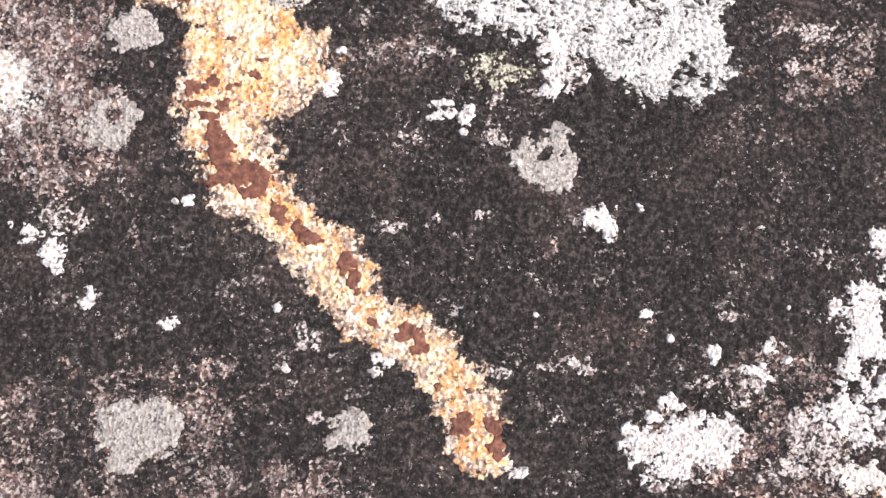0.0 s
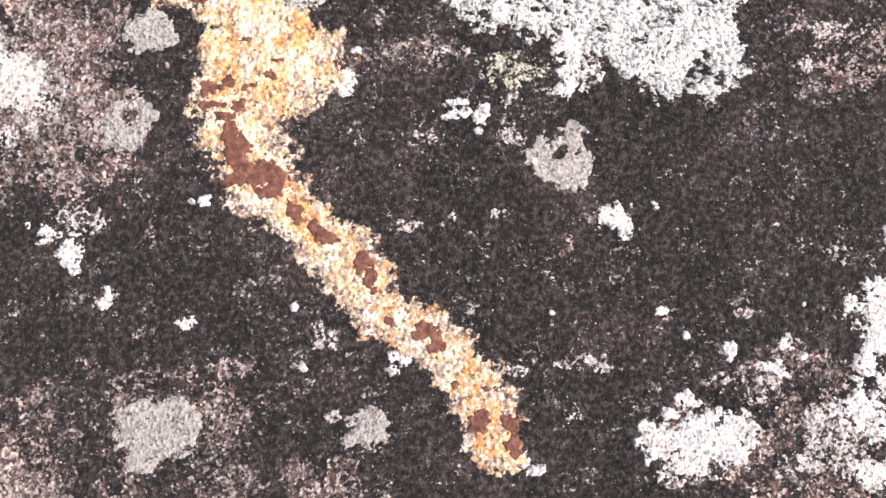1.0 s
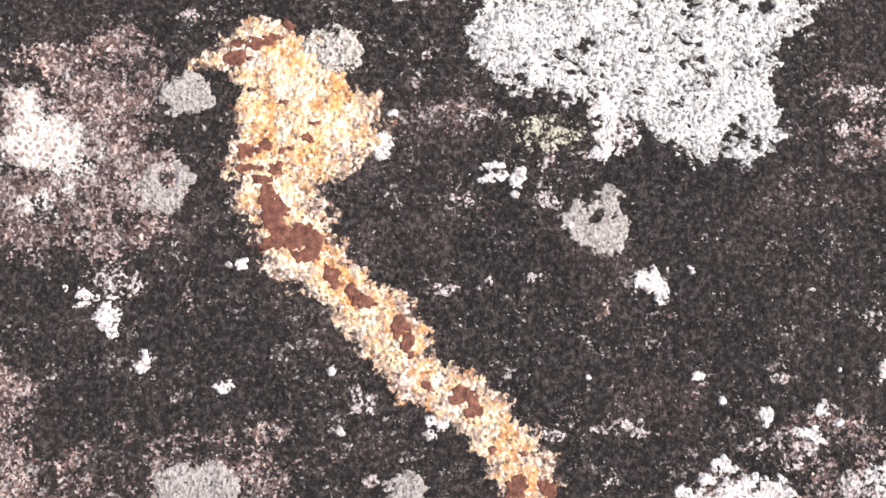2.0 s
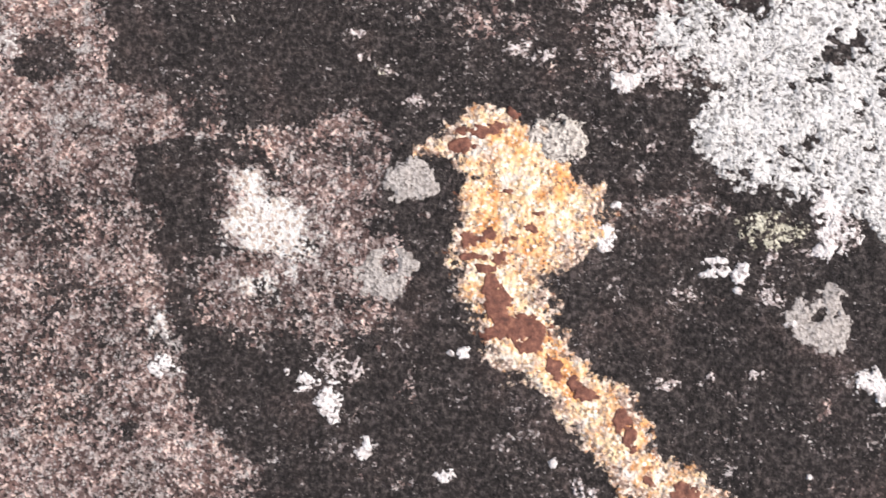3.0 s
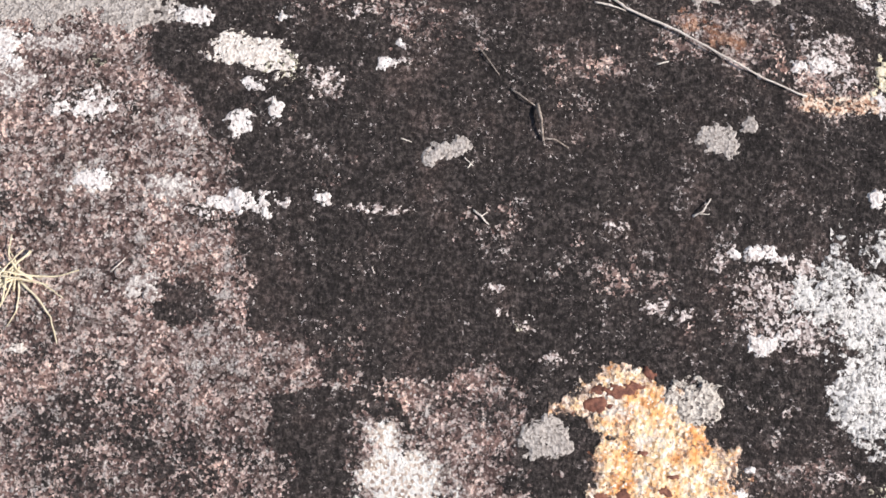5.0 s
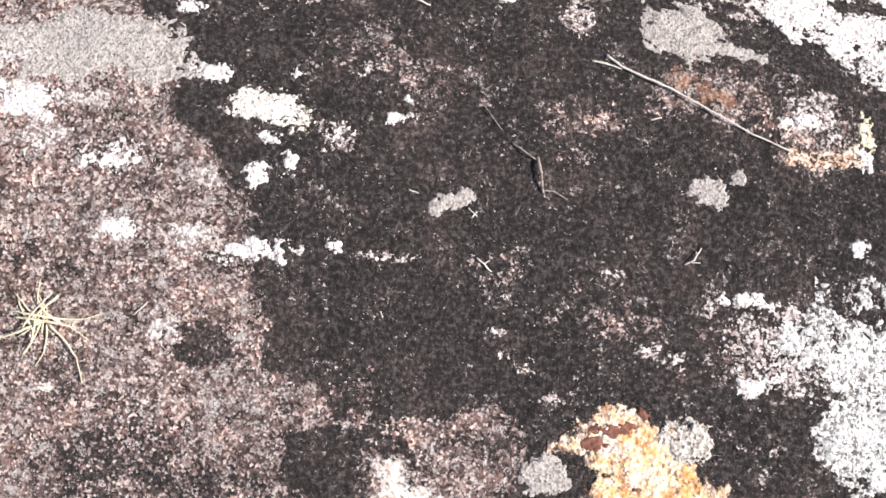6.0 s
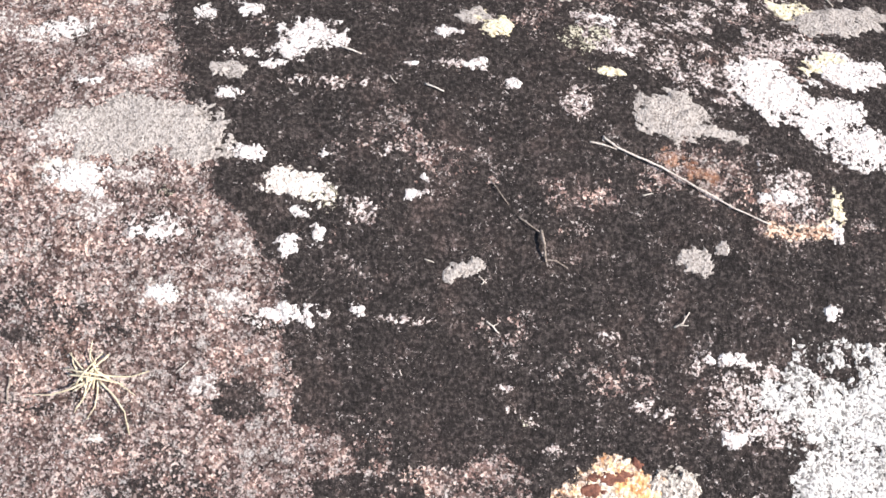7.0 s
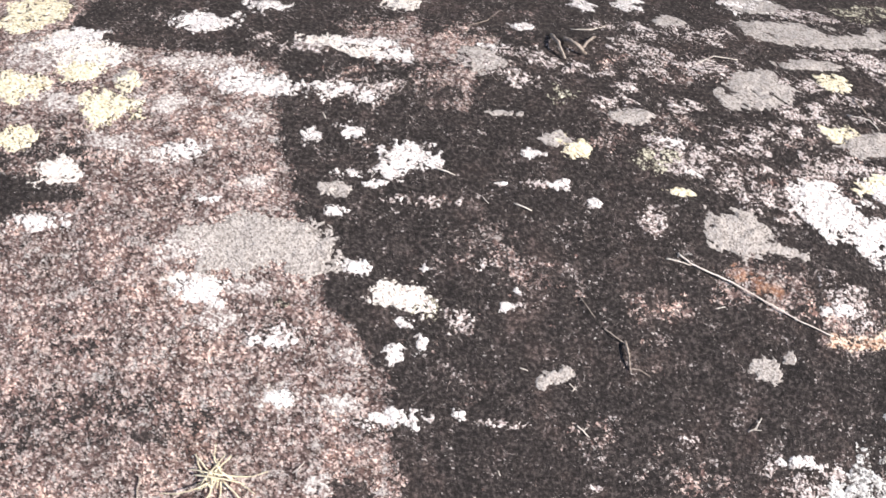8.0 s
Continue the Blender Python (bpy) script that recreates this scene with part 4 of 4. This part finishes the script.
twig("pale", 0.002, 0.008, [(-0.885, 0.526), (-0.875, 0.533), (-0.868, 0.543)], [(-0.879, 0.526), (-0.871, 0.532)])
twig("pale", 0.0022, 0.005, [(-0.572, 0.543), (-0.569, 0.535)])
twig("pale", 0.0022, 0.004, [(-0.230, 0.811), (-0.215, 0.815)])
twig("pale", 0.0018, 0.004, [(-0.544, 0.701), (-0.531, 0.697)])
twig("pale", 0.0018, 0.005, [(-0.462, 0.667), (-0.455, 0.676)])
twig("pale", 0.0016, 0.004, [(-0.610, 0.983), (-0.600, 0.972)])
twig("dark", 0.0016, 0.006, [(-0.454, 0.825), (-0.442, 0.807), (-0.426, 0.787)])
twig("pale", 0.002, 0.005, [(-0.892, 1.132), (-0.885, 1.119)])
twig("pale", 0.0022, 0.006, [(0.046, 1.189), (0.079, 1.178), (0.095, 1.158)])


def grass_tuft(x, y):
    """Dry straws that lie criss-cross over one another, with a few that still stand out."""
    rng = random.Random(11)
    tuft = new("dry_grass_tuft")
    tuft.location = (x, y, top(x, y))
    for i in range(16):
        a = 2 * math.pi * (i * 0.381966 + rng.uniform(-0.06, 0.06))
        length = rng.uniform(0.05, 0.08) * (1.15 if abs(math.cos(a)) > 0.7 else 0.9)
        lift = rng.uniform(0.003, 0.02)
        b = rng.uniform(0, 2 * math.pi)
        start = Vector((math.cos(b), math.sin(b), 0)) * rng.uniform(0.0, 0.017)
        start -= Vector((math.cos(a), math.sin(a), 0)) * length * rng.uniform(0.0, 0.45)
        bend = rng.uniform(-0.6, 0.6) * (1.0 if i % 3 else 0.25)
        base = rng.uniform(0.001, 0.007)
        pts = []
        for k in range(4):
            u = k / 3
            d = start + Vector((math.cos(a + bend * u * u), math.sin(a + bend * u * u), 0)) * length * u
            d.z = base + lift * math.sin(math.pi * (0.15 + 0.75 * u))
            pts.append(d)
        straw = tube("straw", pts, rng.uniform(0.0012, 0.002), 0.0007, STRAW, 5, i)
        straw.parent = tuft
    tagged(tuft, "small tuft of dry straw-coloured grass on granite", "grass")


grass_tuft(-1.002, 0.514)
